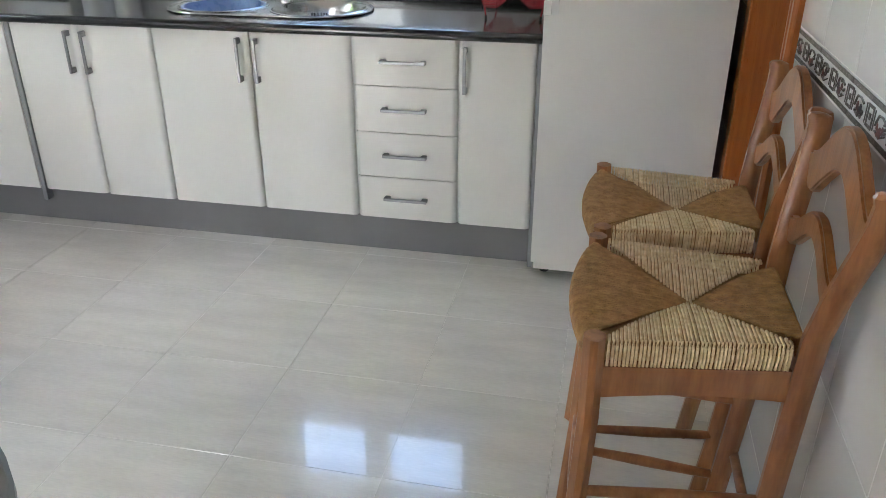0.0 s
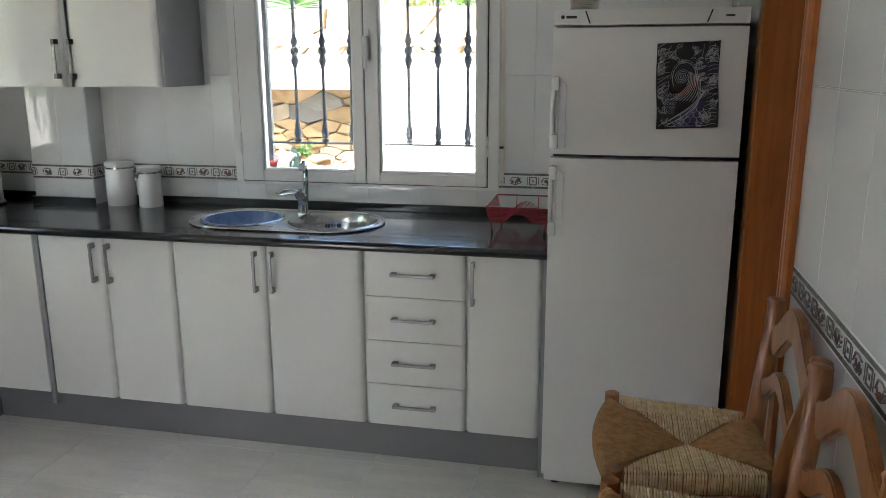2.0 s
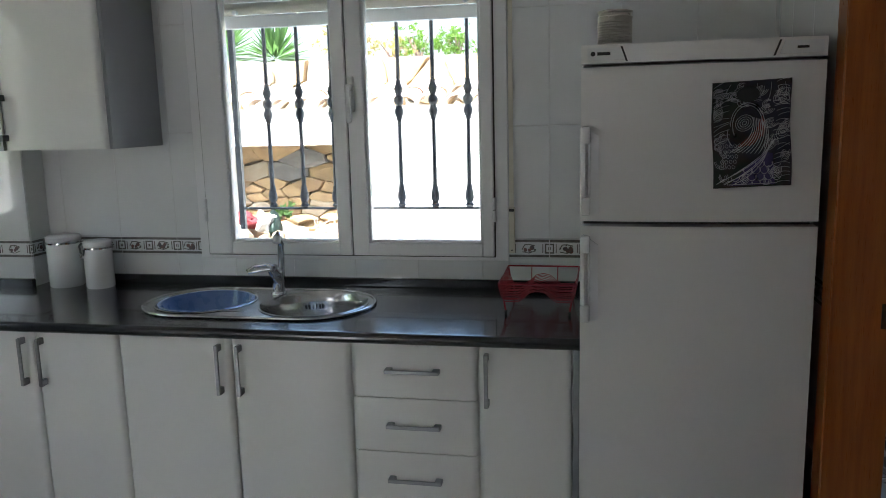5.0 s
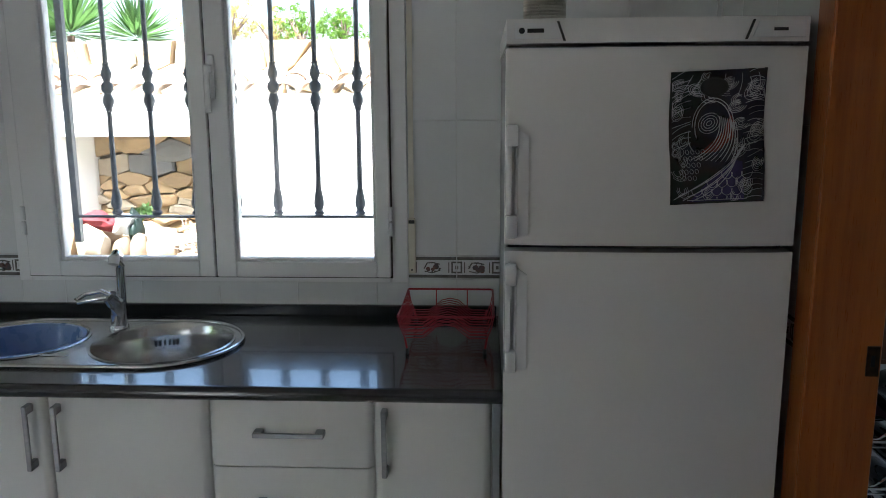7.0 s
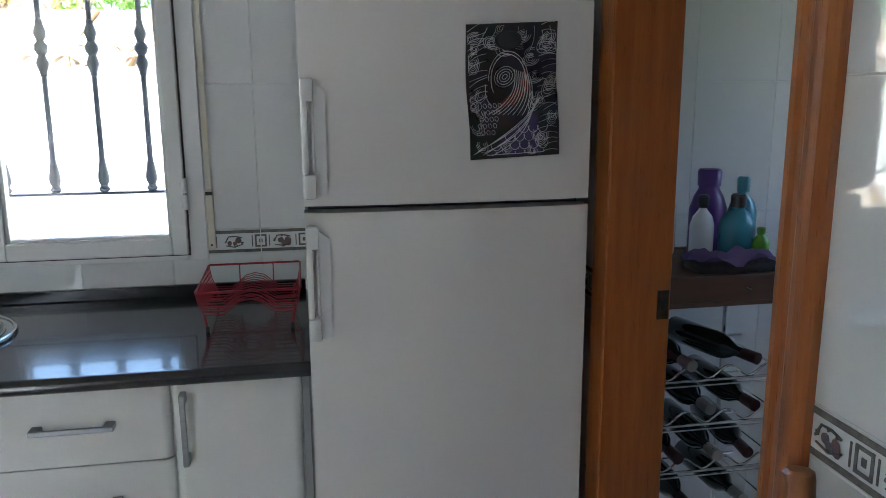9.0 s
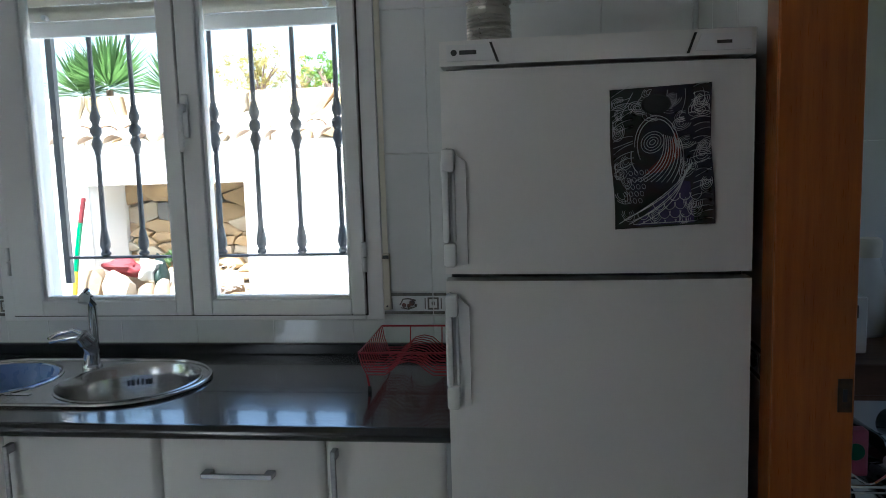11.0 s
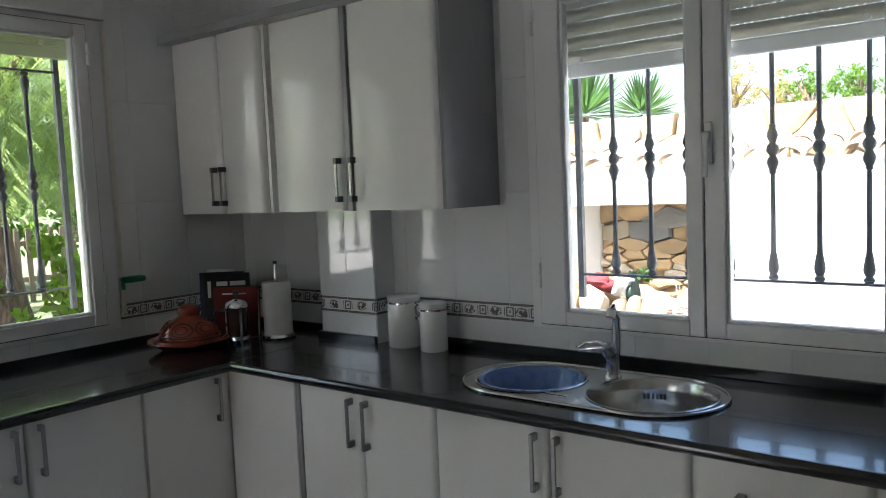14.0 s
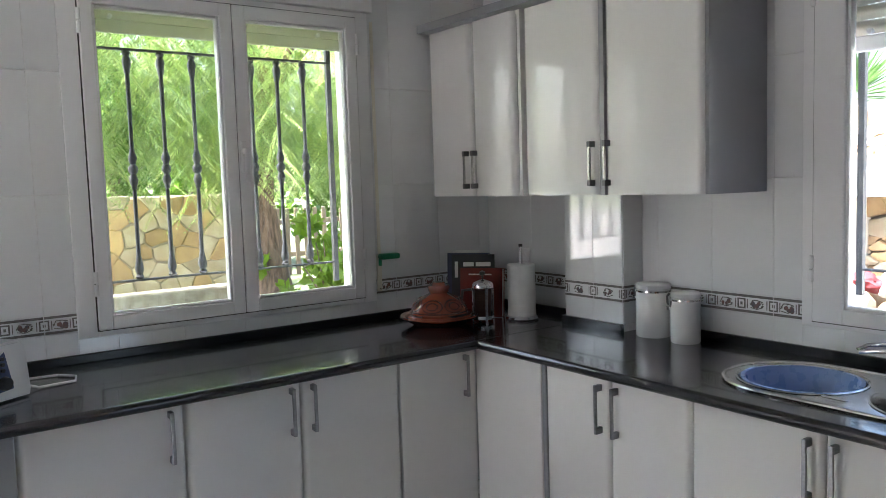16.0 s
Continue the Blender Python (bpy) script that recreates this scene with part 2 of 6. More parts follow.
def tube(bm, pts, r, seg=8, closed=False, cap=True):
    """Sweep a circle along points; r a number or one per point."""
    pts = [Vector(p) for p in pts]
    n = len(pts)
    rs = r if isinstance(r, (list, tuple)) else [r] * n
    rings = []
    up = Vector((0, 0, 1))
    for i, p in enumerate(pts):
        a = pts[(i - 1) % n] if (closed or i) else p
        b = pts[(i + 1) % n] if (closed or i < n - 1) else p
        d = (b - a).normalized()
        ref = up if abs(d.z) < 0.9 else Vector((1, 0, 0))
        u = d.cross(ref).normalized()
        v = u.cross(d).normalized()
        if rings and (u - lastu).length > 1.2:
            u, v = -u, -v
        lastu = u
        rings.append([bm.verts.new(p + rs[i] * (math.cos(2 * math.pi * k / seg) * u + math.sin(2 * math.pi * k / seg) * v)) for k in range(seg)])
    for i in range(n if closed else n - 1):
        a, b = rings[i], rings[(i + 1) % n]
        for k in range(seg):
            bm.faces.new((a[k], a[(k + 1) % seg], b[(k + 1) % seg], b[k]))
    if cap and not closed:
        bm.faces.new(rings[0])
        bm.faces.new(rings[-1][::-1])
    return bm


def prism(bm, poly, z0, z1, m=None):
    """Extrude a polygon in x, y between two heights."""
    m = m or Matrix.Identity(4)
    lo = [bm.verts.new(m @ Vector((x, y, z0))) for x, y in poly]
    hi = [bm.verts.new(m @ Vector((x, y, z1))) for x, y in poly]
    bm.faces.new(lo[::-1])
    bm.faces.new(hi)
    n = len(poly)
    for i in range(n):
        bm.faces.new((lo[i], lo[(i + 1) % n], hi[(i + 1) % n], hi[i]))
    return bm


def holed(bm, a0, a1, b0, b1, holes, place):
    """A slab a0..a1 by b0..b1 with rectangular holes; place(a, b, side) gives the point, side 0 or 1."""
    As = sorted({a0, a1, *(h[0] for h in holes), *(h[1] for h in holes)})
    Bs = sorted({b0, b1, *(h[2] for h in holes), *(h[3] for h in holes)})
    solid = lambda i, j: 0 <= i < len(As) - 1 and 0 <= j < len(Bs) - 1 and not any(
        h[0] <= (As[i] + As[i + 1]) / 2 <= h[1] and h[2] <= (Bs[j] + Bs[j + 1]) / 2 <= h[3] for h in holes)
    vs = {}

    def v(i, j, s):
        if (i, j, s) not in vs:
            vs[i, j, s] = bm.verts.new(place(As[i], Bs[j], s))
        return vs[i, j, s]
    for i in range(len(As) - 1):
        for j in range(len(Bs) - 1):
            if not solid(i, j):
                continue
            for s in (0, 1):
                bm.faces.new((v(i, j, s), v(i + 1, j, s), v(i + 1, j + 1, s), v(i, j + 1, s)))
            for di, dj, p, q in ((-1, 0, (i, j), (i, j + 1)), (1, 0, (i + 1, j), (i + 1, j + 1)), (0, -1, (i, j), (i + 1, j)), (0, 1, (i, j + 1), (i + 1, j + 1))):
                if not solid(i + di, j + dj):
                    bm.faces.new((v(*p, 0), v(*q, 0), v(*q, 1), v(*p, 1)))
    return bm


# ---- the shell of the kitchen ----
WX, EX, NY, SY, CEIL = -3.16, 0.634, 0.02, -4.9, 2.62
T = 0.0013                                     # tile thickness
WIN1 = (-1.50, -0.27, 1.005, 2.24)            # x0, x1, z0, z1 of the sink window's opening
WIN2 = (-1.918, -0.654, 0.988, 2.274)           # y0, y1, z0, z1 of the side window's opening
DOOR = (-1.362, -0.703, 0.0, 2.06)            # y0, y1 of the pantry doorway

walls = {}
bm = holed(B(), WX - 0.3, EX + 0.16, 0, CEIL, [WIN1], lambda a, b, s: (a, NY + T + 0.3 * s, b))
walls["n"] = tagged(part("wall_north", bm, M_GROUT), "tiled kitchen wall with the sink window", "wall", kind="structure")
bm = holed(B(), SY, NY + T, 0, CEIL, [WIN2], lambda a, b, s: (WX - T - 0.3 * s, a, b))
walls["w"] = tagged(part("wall_west", bm, M_GROUT), "tiled kitchen wall with the side window", "wall", kind="structure")
bm = holed(B(), SY, NY + T, 0, CEIL, [DOOR], lambda a, b, s: (EX + T + 0.143 * s, a, b))
walls["e"] = tagged(part("wall_east", bm, M_GROUT), "tiled wall with the pantry doorway", "wall", kind="structure")
# closing wall out of view; its opening is added to let fill daylight in
bm = holed(B(), WX - 0.3, EX + 0.16, 0, CEIL, [(-2.60, -1.95, 0.0, 2.1)], lambda a, b, s: (a, SY - 0.2 * s, b))
walls["s"] = tagged(part("wall_south", bm, M_PLASTER), "unseen plastered wall with an opening added for daylight", "wall", kind="structure")
# unseen slab; the long south overhang is added to keep direct sun out
tagged(part("ceiling", box(B(), WX - 0.55, 2.6, SY - 1.6, NY + 0.6, CEIL, CEIL + 0.16), M_PLASTER), "plain white plastered ceiling with an overhang added to block sun", "ceiling", kind="structure")
floor = tagged(part("floor", box(B(), WX, 2.4, SY - 1.5, NY, -0.08, -0.0012), M_FGROUT), "travertine-look stone tiled kitchen floor", "floor", kind="structure")

# pantry shell
bm = holed(B(), 0.78, 2.4, 0, CEIL, [], lambda a, b, s: (a, NY - 0.02 + 0.3 * s, b))
walls["pn"] = tagged(part("wall_pantry_north", bm, M_GROUT), "grey-white tiled pantry wall", "wall", kind="structure")
# the hole is an added window, out of view, that lights the pantry
bm = holed(B(), -2.4, NY - 0.02, 0, CEIL, [(-0.95, -0.35, 1.2, 1.9)], lambda a, b, s: (2.3 + 0.2 * s, a, b))
tagged(part("wall_pantry_east", bm, M_PLASTER), "plain pantry wall", "wall", kind="structure")
bm = holed(B(), 0.78, 2.5, 0, CEIL, [], lambda a, b, s: (a, -2.4 - 0.1 * s, b))
tagged(part("wall_pantry_south", bm, M_PLASTER), "plain pantry wall", "wall", kind="structure")

# ---- worktop and base units ----
FY, FX = -0.585, -2.52                       # door faces of the two runs
TOP = 0.90
SINK = ((-1.322, -0.30, 0.176), (-0.915, -0.305, 0.185))


def stadium(c0, c1, r, n=20):
    (xa, ya), (xb, yb) = c0, c1
    pts = [(xb + r * math.cos(a), yb + r * math.sin(a)) for a in [math.pi * (-0.5 + i / n) for i in range(n + 1)]]
    return pts + [(xa + r * math.cos(a), ya + r * math.sin(a)) for a in [math.pi * (0.5 + i / n) for i in range(n + 1)]]


def slab_with_hole(bm, outer, hole, z0, z1):
    for z in (z1, z0):
        es, vs_all = [], []
        for loop in (outer, hole):
            vs = [bm.verts.new((x, y, z)) for x, y in loop]
            es += [bm.edges.new((vs[i], vs[(i + 1) % len(vs)])) for i in range(len(vs))]
            vs_all.append(vs)
        bmesh.ops.triangle_fill(bm, use_beauty=True, edges=es)
        if z == z1:
            tops = vs_all
    for a, b in zip(tops, vs_all):
        for i in range(len(a)):
            j = (i + 1) % len(a)
            bm.faces.new((a[i], a[j], b[j], b[i]))
    return bm


def nose(bm, p0, p1, r):
    """Rounded front edge along a straight line."""
    return tube(bm, [p0, p1], r, 16)


bm = slab_with_hole(B(), [(0.005, NY), (WX, NY), (WX, -2.62), (-2.464, -2.62), (-2.464, -0.612), (0.005, -0.612)],
                    stadium((SINK[0][0] + 0.01, -0.3), (SINK[1][0], -0.3), 0.198), TOP - 0.035, TOP)
nose(bm, (-2.464, -0.612, TOP - 0.0175), (0.005, -0.612, TOP - 0.0175), 0.0175)
nose(bm, (-2.464, -2.62, TOP - 0.0175), (-2.464, -0.612, TOP - 0.0175), 0.0175)
worktop = tagged(part("worktop", bm, M_GRANITE, smooth=True), "black granite L-shaped worktop with rounded front edge", "worktop")
bm = box(B(), -2.17, 0.0, NY - 0.018, NY - 0.001, TOP, TOP + 0.034, 0.003)
tagged(part("upstand", bm, M_GRANITE, worktop), "low black granite upstand")
part("joint_line", box(B(), -2.466, -2.4635, -0.612, -0.126, TOP, TOP + 0.0006), mat("grey joint silicone", (0.10, 0.10, 0.105), (0.07, 0.07, 0.075), 30, 0.5), worktop, "thin grey joint line")
part("upstand", box(B(), WX + 0.001, WX + 0.018, -2.62, NY - 0.02, TOP, TOP + 0.034, 0.003), M_GRANITE, worktop)
part("upstand", box(B(), WX + 0.02, -2.505, NY - 0.018, NY - 0.001, TOP, TOP + 0.034, 0.003), M_GRANITE, worktop)
part("upstand", box(B(), -2.505, -2.17, -0.125, -0.105, TOP, TOP + 0.034, 0.003), M_GRANITE, worktop)


def panel_profile(w, d, r, left=True, right=True, n=5):
    """Outline in x, depth of a door whose upright edges are rounded; face at depth 0, back at d."""
    pts = [(0, d)]
    pts += [(r - r * math.cos(0.5 * math.pi * i / n), r - r * math.sin(0.5 * math.pi * i / n)) for i in range(n + 1)] if left else [(0, 0)]
    pts += [(w - r + r * math.sin(0.5 * math.pi * i / n), r - r * math.cos(0.5 * math.pi * i / n)) for i in range(n + 1)] if right else [(w, 0)]
    return pts + [(w, d)]


M_HEND = mat("dark grey handle end", (0.17, 0.17, 0.175), (0.12, 0.12, 0.125), 20, 0.4, metal=0.6)


def bar_handle(L, out=0.032, ends=None):
    """A flat bar with feet tapering back to the door, along z, face towards -y."""
    bm = B()
    box(bm, -0.006, 0.006, -out, -out + 0.008, 0, L, 0.0015)
    for z in (0, L - 0.022):
        box(bm, -0.007, 0.007, -out + 0.004, 0, z, z + 0.022, 0.002)
    if ends:
        bm.faces.ensure_lookup_table()
        k = len(bm.faces)
        for z in (-0.002, L - 0.024):
            box(bm, -0.0075, 0.0075, -out - 0.0015, -0.001, z + 0.002, z + 0.024, 0.001)
        bm.faces.ensure_lookup_table()
        for f in bm.faces[k:]:
            f.material_index = 1
    me = bpy.data.meshes.new("handle")
    bm.to_mesh(me)
    bm.free()
    me.materials.append(M_SINK if ends else M_STEEL)
    if ends:
        me.materials.append(ends)
    return me


H_DOOR, H_DRAW, H_UP = bar_handle(0.165), bar_handle(0.17), bar_handle(0.165, 0.03, M_HEND)


def unit(name, label, x0, x1, doors, z0, z1, depth, m, group, hset, mater=M_WHITE, r=0.02, open_top=False):
    """A cabinet: carcass and doors. doors: (x0, x1, z0, z1, handle x or None, handle z, lying). Built facing -y at y 0; m places it."""
    u = thing(name, label, "cabinet", group)
    u.matrix_world = m
    bm = B()
    w = 0.016
    box(bm, x0, x0 + w, 0.021, depth, z0, z1)
    box(bm, x1 - w, x1, 0.021, depth, z0, z1)
    box(bm, x0 + w, x1 - w, 0.021, depth, z0, z0 + w)
    box(bm, x0 + w, x1 - w, depth - 0.006, depth, z0 + w, z1)
    if not open_top:
        box(bm, x0 + w, x1 - w, 0.021, depth - 0.006, z1 - w, z1)
    part("carcass", bm, M_WHITE, u)
    for a, b, c, d, hx, hz, lying in doors:
        bm = prism(B(), panel_profile(b - a - 0.004, 0.02, r), c + 0.0015, d - 0.0015, Matrix.Translation((a + 0.002, 0, 0)))
        dr = part("drawer_front" if lying else "door", bm, mater, u, smooth=True)
        if hx is not None:
            mm = pose(hx, -0.0005, hz)
            if lying:
                mm = mm @ pose(0, 0, 0, 0, 90, 0) @ pose(0, 0, -0.085)
            shared("handle", hset, dr, mm, "brushed steel bar handle")
    return u


Z0, Z1 = 0.155, 0.862
N = pose(0, FY, 0)
base = lambda name, label, x0, x1, doors, m=N, ot=False, rr=0.02: unit(name, label, x0, x1, doors, Z0, Z1, 0.56, m, "base cabinets", H_DOOR, open_top=ot, r=rr)
HZ = 0.675
base("base_cabinet", "white single-door base cabinet beside the fridge", -0.30, -0.018, [(-0.30, -0.018, Z0, Z1, -0.272, HZ, False)])
u = thing("drawer_unit", "white four-drawer base unit with steel bar handles", "cabinet", "base cabinets")
u.matrix_world = N
bm = B()
box(bm, -0.70, -0.684, 0.021, 0.56, Z0, Z1)
box(bm, -0.316, -0.30, 0.021, 0.56, Z0, Z1)
box(bm, -0.684, -0.316, 0.55, 0.56, Z0, Z1)
box(bm, -0.684, -0.316, 0.021, 0.55, Z0, Z0 + 0.016)
part("carcass", bm, M_WHITE, u)
for c, d in ((0.155, 0.328), (0.328, 0.507), (0.507, 0.684), (0.684, 0.862)):
    dr = part("drawer_front", prism(B(), panel_profile(0.396, 0.02, 0.02), c + 0.0015, d - 0.0015, Matrix.Translation((-0.698, 0, 0))), M_WHITE, u, smooth=True)
    shared("handle", H_DRAW, dr, pose(-0.50 - 0.085, -0.0005, (c + d) / 2 + 0.004, 0, 90, 0), "brushed steel bar handle")
base("base_cabinet", "white double-door base cabinet under the sink", -1.50, -0.70, [(-1.50, -1.10, Z0, Z1, -1.135, HZ, False), (-1.10, -0.70, Z0, Z1, -1.065, HZ, False)], ot=True)
base("base_cabinet", "white narrow double-door base cabinet", -2.12, -1.50, [(-2.12, -1.815, Z0, Z1, -1.85, HZ, False), (-1.815, -1.50, Z0, Z1, -1.78, HZ, False)])
base("corner_cabinet", "white corner base cabinet door beside a grey filler", -2.521, -2.14, [(-2.521, -2.14, Z0, Z1, None, HZ, False)], rr=0.003)
tagged(part("filler_strip", box(B(), -2.14, -2.12, FY + 0.004, FY + 0.3, 0.1, Z1, 0.002), M_GREY), "grey aluminium filler strip between base cabinets", "trim")
tagged(part("end_panel", box(B(), -0.018, 0.001, FY - 0.008, 0.0, 0.0, Z1, 0.002), M_GREY), "grey end panel of the base cabinets", "panel")
Wm = pose(FX, 0, 0, 0, 0, 90)                  # local x runs along +y, local -y faces +x
base("corner_cabinet", "white corner base cabinet door with steel handle", -0.945, -0.590, [(-0.945, -0.587, Z0, Z1, -0.645, HZ, False)], Wm, rr=0.003)
base("base_cabinet", "white double-door base cabinet under the side window", -1.745, -0.945, [(-1.745, -1.345, Z0, Z1, -1.385, HZ, False), (-1.345, -0.945, Z0, Z1, -1.305, HZ, False)], Wm)
base("base_cabinet", "white single-door base cabinet under the side window", -2.215, -1.745, [(-2.215, -1.745, Z0, Z1, -1.79, HZ, False)], Wm)
tagged(part("end_panel", box(B(), -3.05, FX + 0.004, -2.60, -2.217, 0.0, Z1, 0.002), M_GREY), "grey appliance-width end panel", "panel")
tagged(part("plinth", box(B(), -2.44, -0.02, -0.545, -0.53, 0.0, 0.154), M_PLINTH), "brushed grey plinth under the base cabinets", "plinth")
tagged(part("plinth", box(B(), -2.46, -2.445, -2.21, -0.53, 0.0, 0.154), M_PLINTH), "brushed grey plinth under the base cabinets", "plinth")

# ---- wall cabinets ----
UY, UZ0, UZ1 = -0.30, 1.452, 2.208
UM = pose(0, UY, 0)
uh = 1.487
unit("wall_cabinet", "glossy white double-door wall cabinet", -3.156, -2.525, [(-3.156, -2.83, UZ0, UZ1, -2.86, uh, False), (-2.83, -2.545, UZ0, UZ1, -2.80, uh, False)],
     UZ0, UZ1, 0.345, pose(0, UY - 0.03, 0), "wall cabinets", H_UP, M_GLOSSW, 0.03)
unit("wall_cabinet", "wide glossy white double-door wall cabinet", -2.525, -1.655, [(-2.525, -2.11, UZ0, UZ1, -2.135, uh, False), (-2.085, -1.657, UZ0, UZ1, -2.06, uh, False)],
     UZ0, UZ1, 0.315, UM, "wall cabinets", H_UP, M_GLOSSW, 0.03)
for x in (-2.545, -2.11):
    tagged(part("edge_strip", box(B(), x + 0.001, x + 0.019 if x < -2.5 else x + 0.024, UY + 0.004, UY + 0.02, UZ0, UZ1), M_GREY), "grey aluminium strip between cabinet doors", "trim")
bm = prism(B(), [(-1.655, NY), (-1.655, UY + 0.006), (-1.648, UY), (-1.640, UY + 0.006), (-1.635, -0.12), (-1.634, NY)], UZ0, UZ1)
tagged(part("end_panel", bm, M_GREY), "curved grey end panel of the wall cabinets", "panel")
bm = prism(B(), [(-3.156, NY), (-3.156, UY - 0.085), (-3.10, UY - 0.09), (-1.65, UY - 0.035), (-1.612, UY + 0.01), (-1.608, NY)], UZ1 + 0.001, UZ1 + 0.036)
tagged(part("cornice", bm, M_GREY), "grey cornice on top of the wall cabinets", "cornice")

# boxed pipe column, tiled
col = tagged(part("pipe_column", box(B(), -2.497, -2.18, -0.098, NY + 0.004, TOP, CEIL), M_GROUT), "white tiled boxed-in pipe column", "column", kind="structure")

# ---- windows, built facing -y with the wall face at y 0, then placed ----


def window(name, label, w, h, m, glass, sash, hinge_left=True):
    """White aluminium casement window in local x 0..w, z 0..h. glass: (xa, xb, xc, xd, za, zb) of the two panes; sash: (x0, xm, x1, z0, z1)."""
    win = thing(name, label, "window", kind="structure")
    win.matrix_world = m
    xa, xb, xc, xd, za, zb = glass
    x0, xm, x1, z0, z1 = sash
    bm = B()
    for a, b, c, d in ((0, x0 + 0.004, 0, h), (x1 - 0.004, w, 0, h), (x0 + 0.004, x1 - 0.004, 0, z0 + 0.004), (x0 + 0.004, x1 - 0.004, z1 - 0.004, h)):
        box(bm, a, b, -0.008, 0.05, c, d, 0.002)
    part("window_frame", bm, M_ALU, win)
    for i, (a, b, g0, g1) in enumerate(((x0, xm, xa, xb), (xm, x1, xc, xd))):
        bm = B()
        a2, b2 = a + 0.0025, b - 0.0025
        for p, q, c, d in ((a2, g0 - 0.01, z0, z1), (g1 + 0.01, b2, z0, z1), (g0 - 0.01, g1 + 0.01, z0, za - 0.01), (g0 - 0.01, g1 + 0.01, zb + 0.01, z1)):
            box(bm, p, q, -0.022, 0.03, c, d, 0.003)
        for p, q, c, d in ((g0 - 0.011, g0, za - 0.011, zb + 0.011), (g1, g1 + 0.011, za - 0.011, zb + 0.011), (g0, g1, za - 0.011, za), (g0, g1, zb, zb + 0.011)):
            box(bm, p, q, -0.010, 0.028, c, d, 0.003)
        s = part("sash", bm, M_ALU, win)
        g = part("pane", box(B(), g0 - 0.003, g1 + 0.003, 0.008, 0.012, za - 0.003, zb + 0.003), M_GLASS, s, "clear glass pane")
        g.visible_shadow = False
        for z in (z0 + 0.13, z1 - 0.16):
            hx = a + 0.0 if i == 0 else b
            hb = B()
            cyl(hb, (hx, -0.024, z), (hx, -0.024, z + 0.042), 0.008, seg=10)
            cyl(hb, (hx, -0.024, z + 0.046), (hx, -0.024, z + 0.088), 0.008, seg=10)
            part("hinge", hb, M_ALU, s)
    # seal strips; the one at xm paints in the dark gap between the sashes
    bm = B()
    for p, q, c, d in ((x0 - 0.003, x1 + 0.003, z0 - 0.004, z0 + 0.002), (x0 - 0.003, x1 + 0.003, z1 - 0.002, z1 + 0.004), (x0 - 0.003, x0 + 0.0022, z0 + 0.002, z1 - 0.002), (x1 - 0.0022, x1 + 0.003, z0 + 0.002, z1 - 0.002), (xm - 0.006, xm + 0.006, z0 + 0.002, z1 - 0.002)):
        box(bm, p, q, -0.0105, -0.0085, c, d)
    part("gasket", bm, M_RUBBER, win, "dark rubber gasket with a dark strip for the shaded sash gap")
    bm = B()
    zc = (z0 + z1) / 2 + 0.02
    box(bm, xm + 0.006, xm + 0.032, -0.032, -0.022, zc - 0.07, zc + 0.06, 0.006, 2)
    box(bm, xm + 0.009, xm + 0.029, -0.062, -0.032, zc + 0.005, zc + 0.03, 0.005, 2)
    box(bm, xm + 0.010, xm + 0.028, -0.066, -0.052, zc - 0.11, zc + 0.03, 0.006, 2)
    part("window_handle", bm, M_ALU, win, "white lever handle")
    return win


def shutter(name, label, x0, x1, zlow, ztop, m, plastic=M_PVC):
    """Roller shutter, lowered to zlow: each slat, the end rail and its stops."""
    s = thing(name, label, "roller shutter")
    s.matrix_world = m
    part("end_rail", box(B(), x0, x1, 0.088, 0.104, zlow, zlow + 0.05, 0.004), M_ALU if plastic is M_PVC else plastic, s, "white end rail")
    for x in (x0 + 0.12, x1 - 0.12):
        part("stopper", cyl(B(), (x, 0.07, zlow + 0.06), (x, 0.09, zlow + 0.06), 0.009, seg=10), M_ALU, s)
    z, me = zlow + 0.052, None
    while z < ztop:
        if me is None:
            n = 6
            prof = [(0.092 - 0.008 * math.sin(math.pi * i / n), 0.044 * i / n) for i in range(n + 1)] + [(0.1, 0.044), (0.1, 0)]
            sb = B()
            lo = [sb.verts.new((x0, y, zz)) for y, zz in prof]
            hi = [sb.verts.new((x1, y, zz)) for y, zz in prof]
            sb.faces.new(lo)
            sb.faces.new(hi[::-1])
            for i in range(len(prof)):
                j = (i + 1) % len(prof)
                sb.faces.new((lo[i], lo[j], hi[j], hi[i]))
            for k in range(int((x1 - x0) / 0.022)):
                xx = x0 + 0.011 + 0.022 * k
                box(sb, xx - 0.007, xx + 0.007, 0.089, 0.094, 0.0445, 0.0475)
            o = part("slat", sb, plastic, s)
            me = o.data
            o.location.z = z
        else:
            shared("slat", me, s, pose(0, 0, z))
        z += 0.0478
    return s


BAL = [(0.0075, 0.0), (0.014, 0.003), (0.018, 0.010), (0.012, 0.018), (0.011, 0.021), (0.016, 0.030), (0.0185, 0.042), (0.016, 0.060), (0.012, 0.080), (0.013, 0.084), (0.009, 0.092)]
KNOT = [(r * 0.84, z) for r, z in [(0.008, -0.082), (0.013, -0.078), (0.012, -0.070), (0.020, -0.052), (0.022, -0.042), (0.015, -0.026), (0.013, -0.020), (0.022, -0.010), (0.024, 0.0), (0.022, 0.010), (0.013, 0.020), (0.015, 0.026), (0.022, 0.042), (0.020, 0.052), (0.012, 0.070), (0.013, 0.078), (0.009, 0.082)]]


